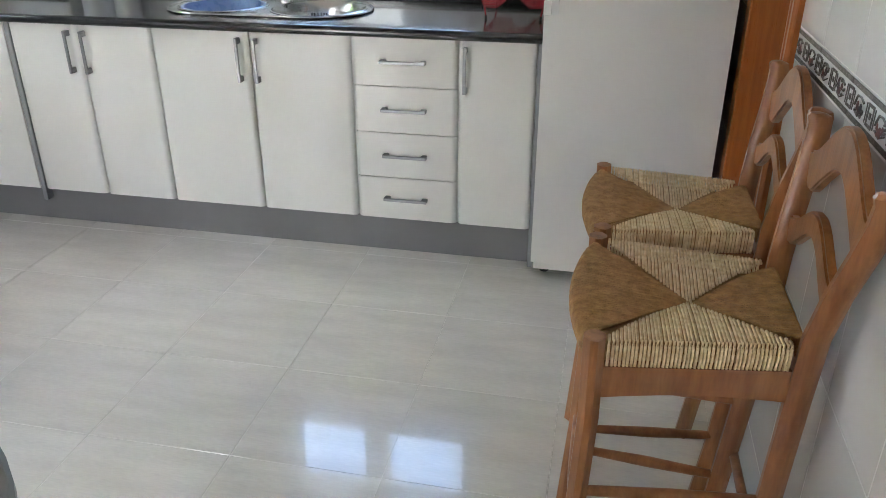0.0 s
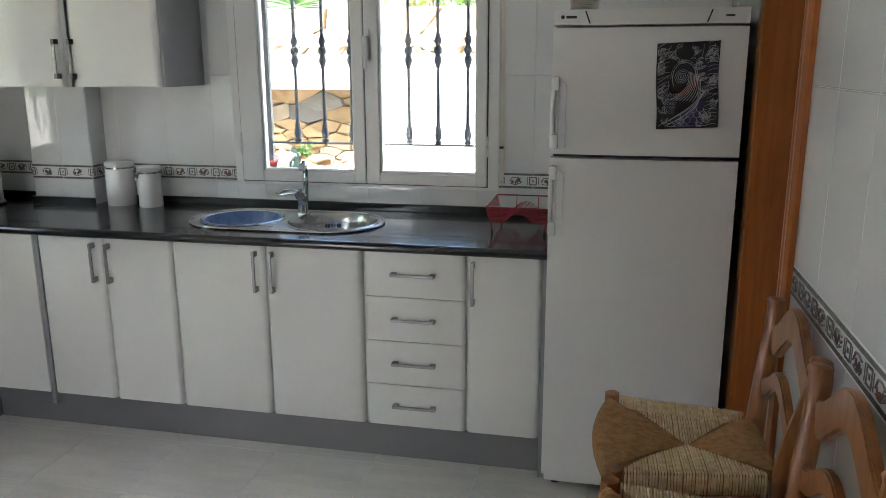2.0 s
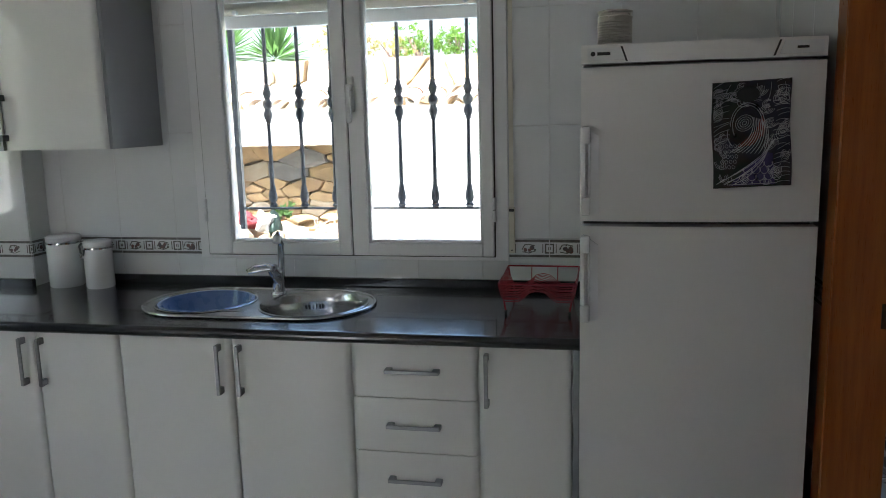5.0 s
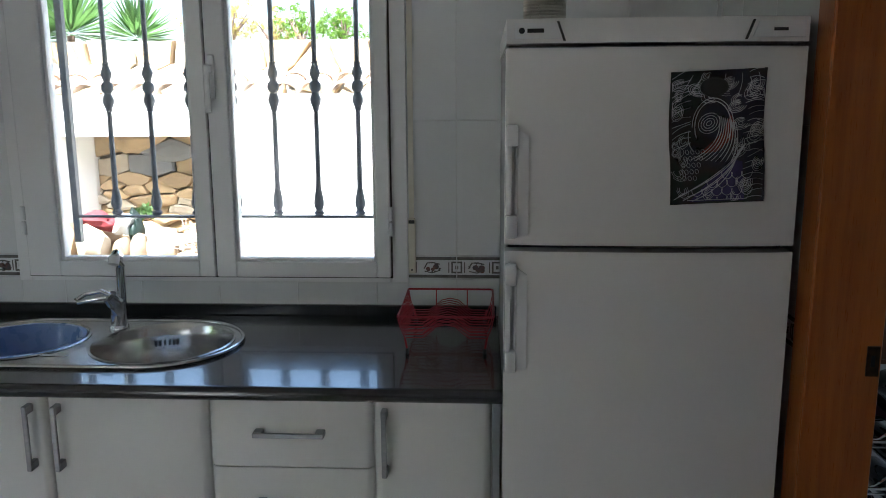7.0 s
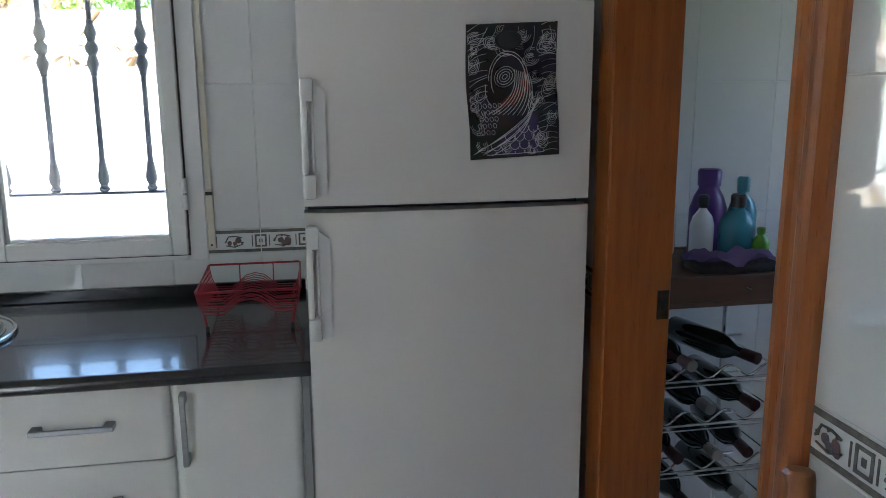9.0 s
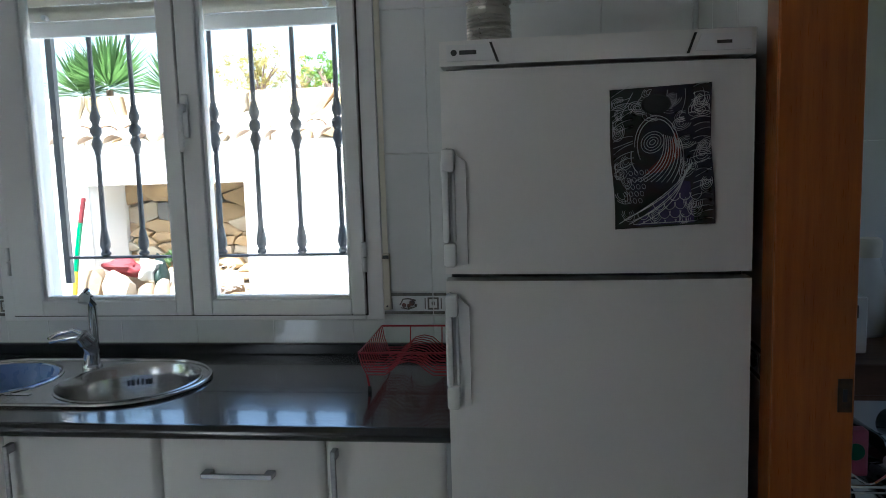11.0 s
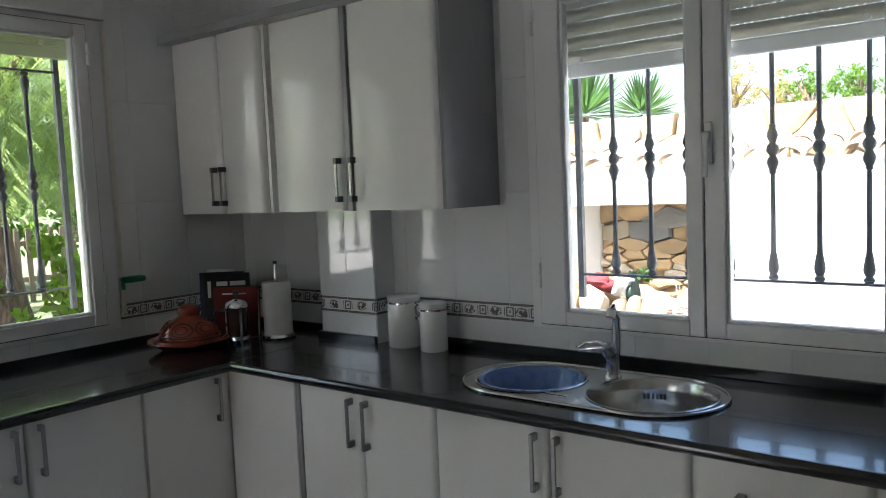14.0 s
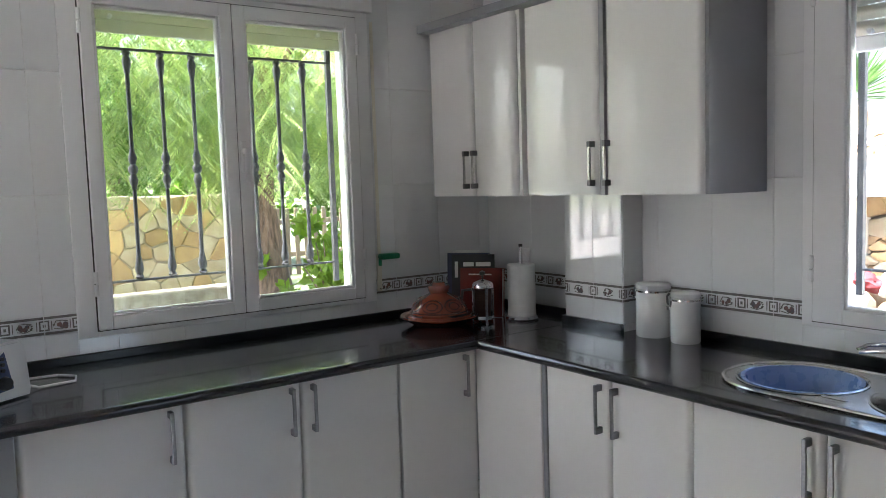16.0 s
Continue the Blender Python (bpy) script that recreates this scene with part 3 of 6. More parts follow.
def grille(name, label, posts, bars, z0, z1, zk, top_sockets, m, below=0.09):
    """Wrought-iron window grille: posts, rails and turned bars, in the plane y 0."""
    g = thing(name, label, "window grille")
    g.matrix_world = m
    for p in posts:
        part("post", box(B(), p - 0.011, p + 0.011, -0.011, 0.011, z0 - below, z1 + 0.12), M_IRON, g)
    a, b = min(posts), max(posts)
    for z in (z0, z1):
        part("rail", box(B(), a + 0.011, b - 0.011, -0.011, 0.011, z - 0.004, z + 0.004), M_IRON, g)
    bm = B()
    h = z1 - z0 - 0.008
    prof = list(BAL) + [(0.008, zk - z0 - 0.09)] + [(r, zk - z0 + z) for r, z in KNOT] + [(0.008, zk - z0 + 0.09)]
    prof += [(r, h - z) for r, z in reversed(BAL)] if top_sockets else [(0.008, h)]
    lathe(bm, prof, seg=12)
    first = part("bar", bm, M_IRON, g, smooth=True)
    first.location = (bars[0], 0, z0 + 0.004)
    for x in bars[1:]:
        shared("bar", first.data, g, pose(x, 0, z0 + 0.004))
    return g


M1 = pose(WIN1[0], NY, WIN1[2])
window("window_1", "white aluminium double casement window over the sink", 1.23, 1.235, M1,
       (0.153, 0.575, 0.71, 1.125, 0.076, 1.128), (0.04, 0.636, 1.18, 0.018, 1.195))
M2 = pose(WX, WIN2[0], WIN2[2], 0, 0, 90)
window("window_2", "white aluminium double casement window over the worktop", 1.264, 1.286, M2,
       (0.128, 0.575, 0.700, 1.136, 0.085, 1.199), (0.068, 0.637, 1.200, 0.024, 1.260))
shutter("roller_shutter", "cream roller shutter lowered over the window's upper part", 0.05, 1.19, 0.885, 1.25, M1)
shutter("roller_shutter", "white roller shutter almost fully rolled up", 0.08, 1.184, 1.131, 1.263, M2, M_SHUT)
grille("window_grille", "grey wrought-iron grille outside the sink window", [-1.442, -0.335], [-1.30 + 0.1405 * i for i in range(7)], 1.17, 2.1, 1.60, False, pose(0, 0.285, 0))
grille("window_grille", "grey wrought-iron grille outside the side window", [-1.82, -0.735], [-1.755, -1.63, -1.498, -1.37, -1.243, -1.113, -0.99, -0.865], 1.16, 2.085, 1.605, True, pose(-3.39, 0, 0, 0, 0, 90))
tagged(part("shutter_box", box(B(), -1.535, -0.275, NY - 0.028, NY - 0.001, 2.243, 2.60, 0.003), M_ALU), "white shutter box above the sink window", "shutter box", kind="structure")
tagged(part("shutter_box", box(B(), WX + 0.001, WX + 0.028, -1.98, -0.636, 2.277, 2.60, 0.003), M_ALU), "white shutter box above the side window", "shutter box", kind="structure")


def winder(m, label):
    """Strap winder: slim cover, strap slot, screw, and the strap going up."""
    w = thing("strap_winder", label, "strap winder")
    w.matrix_world = m
    part("cover", box(B(), -0.011, 0.011, -0.014, 0, 0, 0.17, 0.003, 2), M_PVC, w)
    part("slot", box(B(), -0.009, 0.009, -0.017, -0.0142, 0.155, 0.165), M_BLACK, w)
    part("screw", cyl(B(), (0, -0.0165, 0.012), (0, -0.0142, 0.012), 0.003, seg=8), M_BLACK, w)
    part("strap", box(B(), -0.008, 0.008, -0.0135, -0.012, 0.171, 1.21), M_PVC, w, "cream woven strap")
    return w


winder(pose(-0.258, NY, 1.035), "cream shutter strap winder beside the sink window")
winder(pose(WX, -0.638, 1.03, 0, 0, 90), "cream shutter strap winder beside the side window")
bm = box(B(), -0.012, 0.085, -0.06, -0.018, 0, 0.026, 0.008, 2)
g = thing("green_clip", "green plastic clip stuck on the strap winder", "clip")
g.matrix_world = pose(WX, -0.638, 1.178, 0, 0, 90)
part("body", bm, M_GREEN, g, smooth=True)
part("tail", box(B(), -0.008, 0.008, -0.02, -0.0175, -0.03, 0.002), M_GREEN, g)

# ---- fridge ----
fr = thing("fridge", "tall white two-door fridge-freezer beside the worktop", "fridge", at=(0.303, -0.37, 0))
FXm = Matrix.Translation((-0.303, 0.37, 0))


def fpart(name, bm, m, parent=None, label="", smooth=False):
    bmesh.ops.transform(bm, matrix=FXm, verts=bm.verts)
    return part(name, bm, m, parent or fr, label, smooth)


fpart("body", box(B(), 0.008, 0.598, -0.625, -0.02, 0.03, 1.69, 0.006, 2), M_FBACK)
fpart("seal", box(B(), 0.012, 0.594, -0.640, -0.626, 0.07, 1.655), M_RUBBER)


def bowed(x0, x1, yf, yb, bow, z0, z1, n=12):
    pts = [(x0 + (x1 - x0) * i / n, yf - bow * math.sin(math.pi * i / n) ** 0.6) for i in range(n + 1)]
    return prism(B(), pts + [(x1, yb), (x0, yb)], z0, z1)


d1 = fpart("freezer_door", bowed(0.004, 0.602, -0.690, -0.641, 0.014, 1.252, 1.655), M_FRIDGE, smooth=True)
d2 = fpart("fridge_door", bowed(0.004, 0.602, -0.690, -0.641, 0.014, 0.075, 1.238), M_FRIDGE, smooth=True)
hd = fpart("header", bowed(0.004, 0.602, -0.690, -0.02, 0.012, 1.664, 1.712), M_FRIDGE, smooth=True)
for x0, x1, sk in ((0.02, 0.105, 0.012), (0.488, 0.59, -0.012)):
    fpart("badge_plate", prism(B(), [(x0, 1.672), (x1 + max(sk, 0), 1.672), (x1, 1.703), (x0 - min(sk, 0), 1.703)], 0, 0.0035, pose(0, -0.700, 0, 90, 0, 0)), M_CERAMIC, hd)
for x in (0.113, 0.483):
    s = 0.007 if x < 0.3 else -0.007
    fpart("groove", prism(B(), [(x - 0.003 + s, 1.668), (x + 0.002 + s, 1.668), (x + 0.002 - s, 1.706), (x - 0.003 - s, 1.706)], 0, 0.002, pose(0, -0.7025, 0, 90, 0, 0)), M_BLACK, hd)
fpart("logo_mark", cyl(B(), (0.034, -0.7055, 1.688), (0.034, -0.703, 1.688), 0.006, seg=14), M_BLACK, hd, "dark round logo mark")
fpart("logo_bar", box(B(), 0.045, 0.078, -0.7055, -0.703, 1.684, 1.692), M_BLACK, hd, "dark bar in place of lettering")
fpart("display", box(B(), 0.528, 0.555, -0.7055, -0.703, 1.684, 1.690), M_BLACK, hd)
for z0, z1 in ((1.268, 1.508), (0.975, 1.218)):
    bm = B()
    prism(bm, [(0.010, z0), (0.052, z0 + 0.006), (0.052, z1 - 0.030), (0.012, z1 - 0.002)], 0.690, 0.706, pose(0, 0, 0, 90, 0, 0))
    box(bm, 0.004, 0.018, -0.726, -0.700, z0 + 0.05, z1 - 0.045, 0.005, 2)
    box(bm, 0.004, 0.030, -0.726, -0.690, z0 + 0.002, z0 + 0.05, 0.006, 2)
    box(bm, 0.004, 0.030, -0.726, -0.690, z1 - 0.05, z1 - 0.004, 0.006, 2)
    box(bm, 0.022, 0.030, -0.712, -0.700, z0 + 0.05, z1 - 0.05, 0.003)
    fpart("door_handle", bm, M_CERAMIC, d1 if z0 > 1.24 else d2, "white moulded handle", True)
for x in (0.05, 0.55):
    fpart("foot", cyl(B(), (x, -0.6, 0.0), (x, -0.6, 0.031), 0.018, seg=12), M_RUBBER)
fpart("kick_panel", box(B(), 0.012, 0.594, -0.655, -0.626, 0.03, 0.068), M_FRIDGE)

# drawing held by a magnet: white swirling lines on black
m = bpy.data.materials.new("scraper-art drawing")
m.use_nodes = True
n, l = m.node_tree.nodes, m.node_tree.links
tc = n.new("ShaderNodeNewGeometry")
ns2 = n.new("ShaderNodeTexNoise")
ns2.inputs["Scale"].default_value = 9
l.new(tc.outputs["Position"], ns2.inputs["Vector"])
cr = n.new("ShaderNodeValToRGB")
cr.color_ramp.elements[0].color, cr.color_ramp.elements[1].color = (0.02, 0.012, 0.03, 1), (0.035, 0.012, 0.012, 1)
for p, c in ((0.42, (0.03, 0.042, 0.032, 1)), (0.5, (0.05, 0.032, 0.032, 1)), (0.58, (0.036, 0.033, 0.06, 1))):
    cr.color_ramp.elements.new(p).color = c
l.new(ns2.outputs[0], cr.inputs[0])
l.new(cr.outputs[0], n["Principled BSDF"].inputs["Base Color"])
n["Principled BSDF"].inputs["Roughness"].default_value = 0.55
dr = thing("drawing", "dark drawing of white swirling lines stuck on the fridge", "drawing", at=(0.428, -0.704, 1.476))
dr.rotation_euler.y = radians(-2.6)
bm = B()
nx, nz = 6, 8
grid = [[bm.verts.new((-0.094 + 0.188 * i / nx + 0.002 * math.sin(j), -0.0035 - 0.0025 * math.sin(i * 1.1) * math.sin(j * 0.9) - (0.004 if (i in (0, nx) and j in (0, nz)) else 0), -0.133 + 0.266 * j / nz)) for i in range(nx + 1)] for j in range(nz + 1)]
for j in range(nz):
    for i in range(nx):
        bm.faces.new((grid[j][i], grid[j][i + 1], grid[j + 1][i + 1], grid[j + 1][i]))
bmesh.ops.solidify(bm, geom=bm.faces[:], thickness=0.0006)
part("sheet", bm, m, dr)
M_INK = mat("pale scraped line", (0.72, 0.70, 0.70), (0.50, 0.48, 0.50), 40, 0.7)
M_REDP = mat("dull red crayon", (0.26, 0.05, 0.035), (0.15, 0.03, 0.025), 50, 0.6)
M_PURP = mat("dull violet crayon", (0.07, 0.05, 0.15), (0.045, 0.035, 0.10), 50, 0.6)


def on_sheet(u, v, lift=0.0085):
    return (-0.094 + 0.188 * u, -lift, -0.133 + 0.266 * v)


def swirl(bm, u, v, a, b, rot, f0, f1, w=0.0007, n=18, grow=0.0):
    """An elliptic stroke in sheet coordinates, angles in turns, radii in metres."""
    pts = []
    for i in range(n + 1):
        f = 2 * math.pi * (f0 + (f1 - f0) * i / n)
        g = 1 + grow * i / n
        x, z = a * g * math.cos(f), b * g * math.sin(f)
        c, q = math.cos(radians(rot)), math.sin(radians(rot))
        uu, vv = u + (x * c - z * q) / 0.188, v + (x * q + z * c) / 0.266
        if 0.015 < uu < 0.985 and 0.015 < vv < 0.985:
            pts.append(on_sheet(uu, vv))
    if len(pts) > 2:
        tube(bm, pts, w, 4, cap=False)


def sweep(bm, p0, p1, p2, w=0.0008, n=14):
    tube(bm, [on_sheet(*[(1 - f) ** 2 * p0[k] + 2 * f * (1 - f) * p1[k] + f * f * p2[k] for k in (0, 1)]) for f in [i / n for i in range(n + 1)]], w, 4, cap=False)


rng = random.Random(19)
bm = B()
for k in range(4):                                  # the bird's eye and head
    swirl(bm, 0.41, 0.61, 0.006 + 0.0055 * k, 0.004 + 0.005 * k, 35, 0, 1)
swirl(bm, 0.45, 0.585, 0.036, 0.05, 0, -0.08, 0.58, 0.001)
swirl(bm, 0.45, 0.585, 0.041, 0.056, 0, -0.05, 0.5, 0.0008)
sweep(bm, (0.2, 0.56), (0.17, 0.47), (0.25, 0.40), 0.001)
for k in range(9):                                  # neck feathers
    f = k / 8
    sweep(bm, (0.52 + 0.16 * f, 0.66 - 0.04 * f), (0.56 + 0.20 * f, 0.44 + 0.02 * f), (0.22 + 0.42 * f, 0.34 - 0.03 * f))
for k in range(5):                                  # back and wing edge
    sweep(bm, (0.80 - 0.02 * k, 0.45 - 0.012 * k), (0.66, 0.26 - 0.03 * k), (0.04 + 0.05 * k, 0.04 - 0.004 * k + 0.03 * (k % 2)), 0.0009)
for row in range(4):                                # scales of the wing
    for q in range(6):
        u = 0.24 + 0.105 * q + 0.05 * (row % 2)
        if 0.03 + 0.06 * row < 0.06 + 0.26 * u:
            swirl(bm, u, 0.05 + 0.062 * row, 0.011, 0.014, 0, 0.5, 1.0, n=8)
for row in range(5):                                # speckled breast
    for q in range(4):
        swirl(bm, 0.10 + 0.055 * q + 0.02 * row, 0.20 + 0.05 * row, 0.0035, 0.005, 20, 0, 1, 0.0005, 7)
for u, v, rr in ((0.70, 0.73, 20), (0.74, 0.60, 15), (0.92, 0.56, 40), (0.80, 0.14, 60), (0.90, 0.88, 50), (0.10, 0.90, 10), (0.07, 0.70, 80), (0.28, 0.86, -20), (0.93, 0.30, 70), (0.62, 0.90, 30)):
    for k in range(4):
        swirl(bm, u, v, 0.004 + 0.004 * k, 0.003 + 0.0026 * k, rr, 0.05 * k, 0.92, 0.0006, 16, 0.2)
for k in range(46):                                 # small curls all over the ground
    u, v = rng.uniform(0.03, 0.97), rng.uniform(0.05, 0.97)
    if abs(u - 0.45) < 0.27 and 0.1 < v < 0.78:
        continue
    a0, ro = rng.uniform(0.004, 0.009), rng.uniform(0, 180)
    for q in range(3):
        swirl(bm, u, v, a0 * (1 + 0.7 * q), a0 * 0.6 * (1 + 0.7 * q), ro, 0.1 * q, 0.75, 0.0005, 10, 0.3)
for k in range(22):                                 # flowing lines round the bird
    v = 0.03 + 0.045 * k
    sweep(bm, (0.80 + 0.03 * math.sin(k), v), (0.90, v + 0.03), (0.98, v + rng.uniform(-0.02, 0.06)), 0.0006, 8)
    if v > 0.42:
        sweep(bm, (0.02, v - 0.03), (0.10, v + rng.uniform(-0.02, 0.04)), (0.22, v + rng.uniform(0, 0.05)), 0.0006, 8)
for k in range(9):
    sweep(bm, (0.1 + 0.1 * k, 0.80 + 0.02 * (k % 3)), (0.16 + 0.1 * k, 0.88), (0.24 + 0.085 * k, 0.97 - 0.03 * (k % 2)), 0.0006, 8)
part("line_work", bm, M_INK, dr, "thin pale scraped lines")["kind"] = "stuff"
part("red_patch", prism(B(), [(0.0, -0.028), (0.032, 0.0), (0.034, 0.03), (0.025, 0.045), (0.012, 0.012), (-0.035, -0.03)], 0.0074, 0.0078, pose(0, 0, 0, 90, 0, 0)), M_REDP, dr, "dull red crayoned neck")
part("violet_patch", prism(B(), [(-0.055, -0.128), (0.055, -0.128), (0.05, -0.05), (0.03, -0.045), (-0.02, -0.09)], 0.0074, 0.0078, pose(0, 0, 0, 90, 0, 0)), M_PURP, dr, "dull violet crayoned wing")
part("magnet", lathe(B(), [(0, 0.004), (0.02, 0.003), (0.024, 0), (0.024, -0.003), (0, -0.003)], seg=20), M_BLACK, dr, "dark oval magnet").matrix_local = pose(-0.008, -0.012, 0.100, 90, 0, 0) @ Matrix.Diagonal((1.15, 0.8, 1, 1))

tin = thing("tin_can", "ribbed open tin can standing on the fridge", "tin can", at=(0.092, -0.52, 1.712))
prof = [(0, 0), (0.041, 0), (0.043, 0.003), (0.041, 0.006)]
for i in range(10):
    z = 0.012 + 0.0075 * i
    prof += [(0.041, z), (0.0395, z + 0.0037)]
prof += [(0.041, 0.095), (0.038, 0.098), (0.038, 0.106), (0.0415, 0.108), (0.0415, 0.112), (0.038, 0.112), (0.037, 0.1), (0.037, 0.01), (0, 0.01)]
part("can", lathe(B(), prof, seg=28), M_TIN, tin, smooth=True)
tin.scale = (1.17, 1.17, 0.9)
part("lid", lathe(B(), [(0, 0.116), (0.03, 0.116), (0.034, 0.113), (0.034, 0.1), (0, 0.1)], seg=24), M_BRASS, tin, "bronze-coloured lid", True)

# ---- outdoors ----
# pale slab below the view, added to throw sunlight up through the window
M_BOUNCE = mat("pale bounce paving", (0.62, 0.58, 0.52), (0.52, 0.48, 0.43), 3, 0.85, bump=0.3)
tagged(part("patio", box(B(), -12, 6, 0.33, 2.98, -0.5, -0.12), M_BOUNCE), "unseen pale paving added to bounce sun into the sink window", "patio", kind="structure")
# unseen reflector south of the house; its tone sets bounce and tile reflections
M_PAVE = mat("dull bounce paving", (0.34, 0.31, 0.275), (0.26, 0.235, 0.205), 2, 0.9, bump=0.4)
tagged(part("patio", box(B(), -30, 6, -30, SY - 0.21, -0.5, -0.1), M_PAVE), "unseen paving added behind the house to bounce sun indoors", "patio", kind="structure")
ground = tagged(part("ground", box(B(), -400, 400, -400, 400, -0.6, -0.5), M_GRASS), "dry garden ground reaching the horizon", "ground", kind="structure")


def blob(bm, c, r, rng, sub=2, rough=0.22):
    """A rounded, uneven stone."""
    k = bmesh.ops.create_icosphere(bm, subdivisions=sub, radius=1.0)
    o = Vector((rng.random() * 50, rng.random() * 50, rng.random() * 50))
    for v in k["verts"]:
        d = v.co.normalized()
        f = 1 + rough * noise.noise(d * 1.3 + o) * 2 + 0.1 * noise.noise(d * 4 + o)
        v.co = Vector(c) + Vector((d.x * r[0], d.y * r[1], d.z * r[2])) * f
    return bm


def clip_cell(poly, p, q):
    """Keep the part of poly nearer to p than to q."""
    mid, d = ((p[0] + q[0]) / 2, (p[1] + q[1]) / 2), (q[0] - p[0], q[1] - p[1])
    side = lambda v: (v[0] - mid[0]) * d[0] + (v[1] - mid[1]) * d[1]
    out = []
    for i, a in enumerate(poly):
        b = poly[(i + 1) % len(poly)]
        sa, sb = side(a), side(b)
        if sa <= 0:
            out.append(a)
        if sa * sb < 0:
            t = sa / (sa - sb)
            out.append((a[0] + t * (b[0] - a[0]), a[1] + t * (b[1] - a[1])))
    return out


def stone_piece(poly, gap, depth, rng):
    """A dressed stone with its face in x, z towards -y: shrunk outline, rounded rim."""
    cx, cy = sum(p[0] for p in poly) / len(poly), sum(p[1] for p in poly) / len(poly)
    out = []
    for a, b in zip(poly, poly[1:] + poly[:1]):
        e = math.hypot(b[0] - a[0], b[1] - a[1])
        if e < 0.012:
            continue
        out.append((a[0] + rng.uniform(-0.05, 0.05) * e, a[1] + rng.uniform(-0.05, 0.05) * e))
        if e > 0.05:
            f, k = rng.uniform(0.35, 0.65), rng.uniform(-0.10, 0.05)
            out.append((a[0] + (b[0] - a[0]) * f - (b[1] - a[1]) * k, a[1] + (b[1] - a[1]) * f + (b[0] - a[0]) * k))
    if len(out) > 2:
        poly = out
    size = max(math.hypot(p[0] - cx, p[1] - cy) for p in poly)
    bm = B()
    rings = []
    for f, y in ((1 - gap / size, 0.0), (1 - gap / size, -depth * 0.6), (0.93 - gap / size, -depth), (0.5, -depth * (1 + 0.25 * rng.random()))):
        rings.append([bm.verts.new((cx + (x - cx) * f, y, cy + (z - cy) * f)) for x, z in poly])
    n = len(poly)
    for a, b in zip(rings, rings[1:]):
        for i in range(n):
            bm.faces.new((a[i], a[(i + 1) % n], b[(i + 1) % n], b[i]))
    bm.faces.new(rings[-1])
    return bm


def stone_wall(name, label, w, h, cols, rows, m, seed, mats, gap=0.012, depth=0.03, thick=0.4, core=None):
    """A rubble wall: mortar core and each stone, cells of jittered points."""
    rng = random.Random(seed)
    wall = part("core", box(B(), 0, w, 0, thick, 0, h), core or M_MORTAR)
    wall.name = name
    tagged(wall, label, "stone wall", kind="structure")
    wall.matrix_world = m
    pts = [(w * (i + 0.5 + 0.42 * rng.uniform(-1, 1) + 0.5 * (j % 2)) / cols, h * (j + 0.5 + 0.4 * rng.uniform(-1, 1)) / rows) for j in range(rows) for i in range(cols)]
    pts = [p for p in pts if p[0] < w]
    for p in pts:
        poly = [(0, 0), (w, 0), (w, h), (0, h)]
        for q in sorted(pts, key=lambda q: (q[0] - p[0]) ** 2 + (q[1] - p[1]) ** 2)[1:20]:
            poly = clip_cell(poly, p, q)
        if len(poly) > 2:
            part("stone", stone_piece(poly, gap, depth * rng.uniform(0.6, 1.4), rng), rng.choice(mats), wall, smooth=False)
    return wall


# white garden wall with a stone-lined niche
bm = holed(B(), -4.2, 3.5, -0.5, 1.62, [(-3.0, -1.84, 0.42, 1.335)], lambda a, b, s: (a, 3.0 + 0.42 * s, b))
gw = tagged(part("garden_wall", bm, M_RENDER), "sunlit whitewashed garden wall with a niche", "garden wall", kind="structure")


def barrel(r0, r1, L):
    bm = B()
    n = 8
    a = [[bm.verts.new((r * math.cos(math.pi * i / n), y, r * math.sin(math.pi * i / n) * 0.75)) for i in range(n + 1)] for r, y in ((r0, 0), (r1, L))]
    b = [[bm.verts.new(((r - 0.012) * math.cos(math.pi * i / n), y, (r - 0.012) * math.sin(math.pi * i / n) * 0.75)) for i in range(n + 1)] for r, y in ((r0, 0), (r1, L))]
    for i in range(n):
        bm.faces.new((a[0][i], a[0][i + 1], a[1][i + 1], a[1][i]))
        bm.faces.new((b[0][i + 1], b[0][i], b[1][i], b[1][i + 1]))
        bm.faces.new((a[0][i + 1], a[0][i], b[0][i], b[0][i + 1]))
        bm.faces.new((a[1][i], a[1][i + 1], b[1][i + 1], b[1][i]))
    me = bpy.data.meshes.new("roof_tile")
    bm.to_mesh(me)
    bm.free()
    me.materials.append(M_ROOF)
    return me


bar_t = barrel(0.098, 0.075, 0.34)
rng = random.Random(4)
for row in range(2):
    for i in range(32):
        shared("roof_tile", bar_t, gw, pose(-4.1 + 0.195 * i + rng.uniform(-0.012, 0.012), 2.93 + 0.27 * row, 1.625 + 0.075 * row + rng.uniform(-0.006, 0.006), 15 + rng.uniform(-2, 2), 0, rng.uniform(-3, 3)))
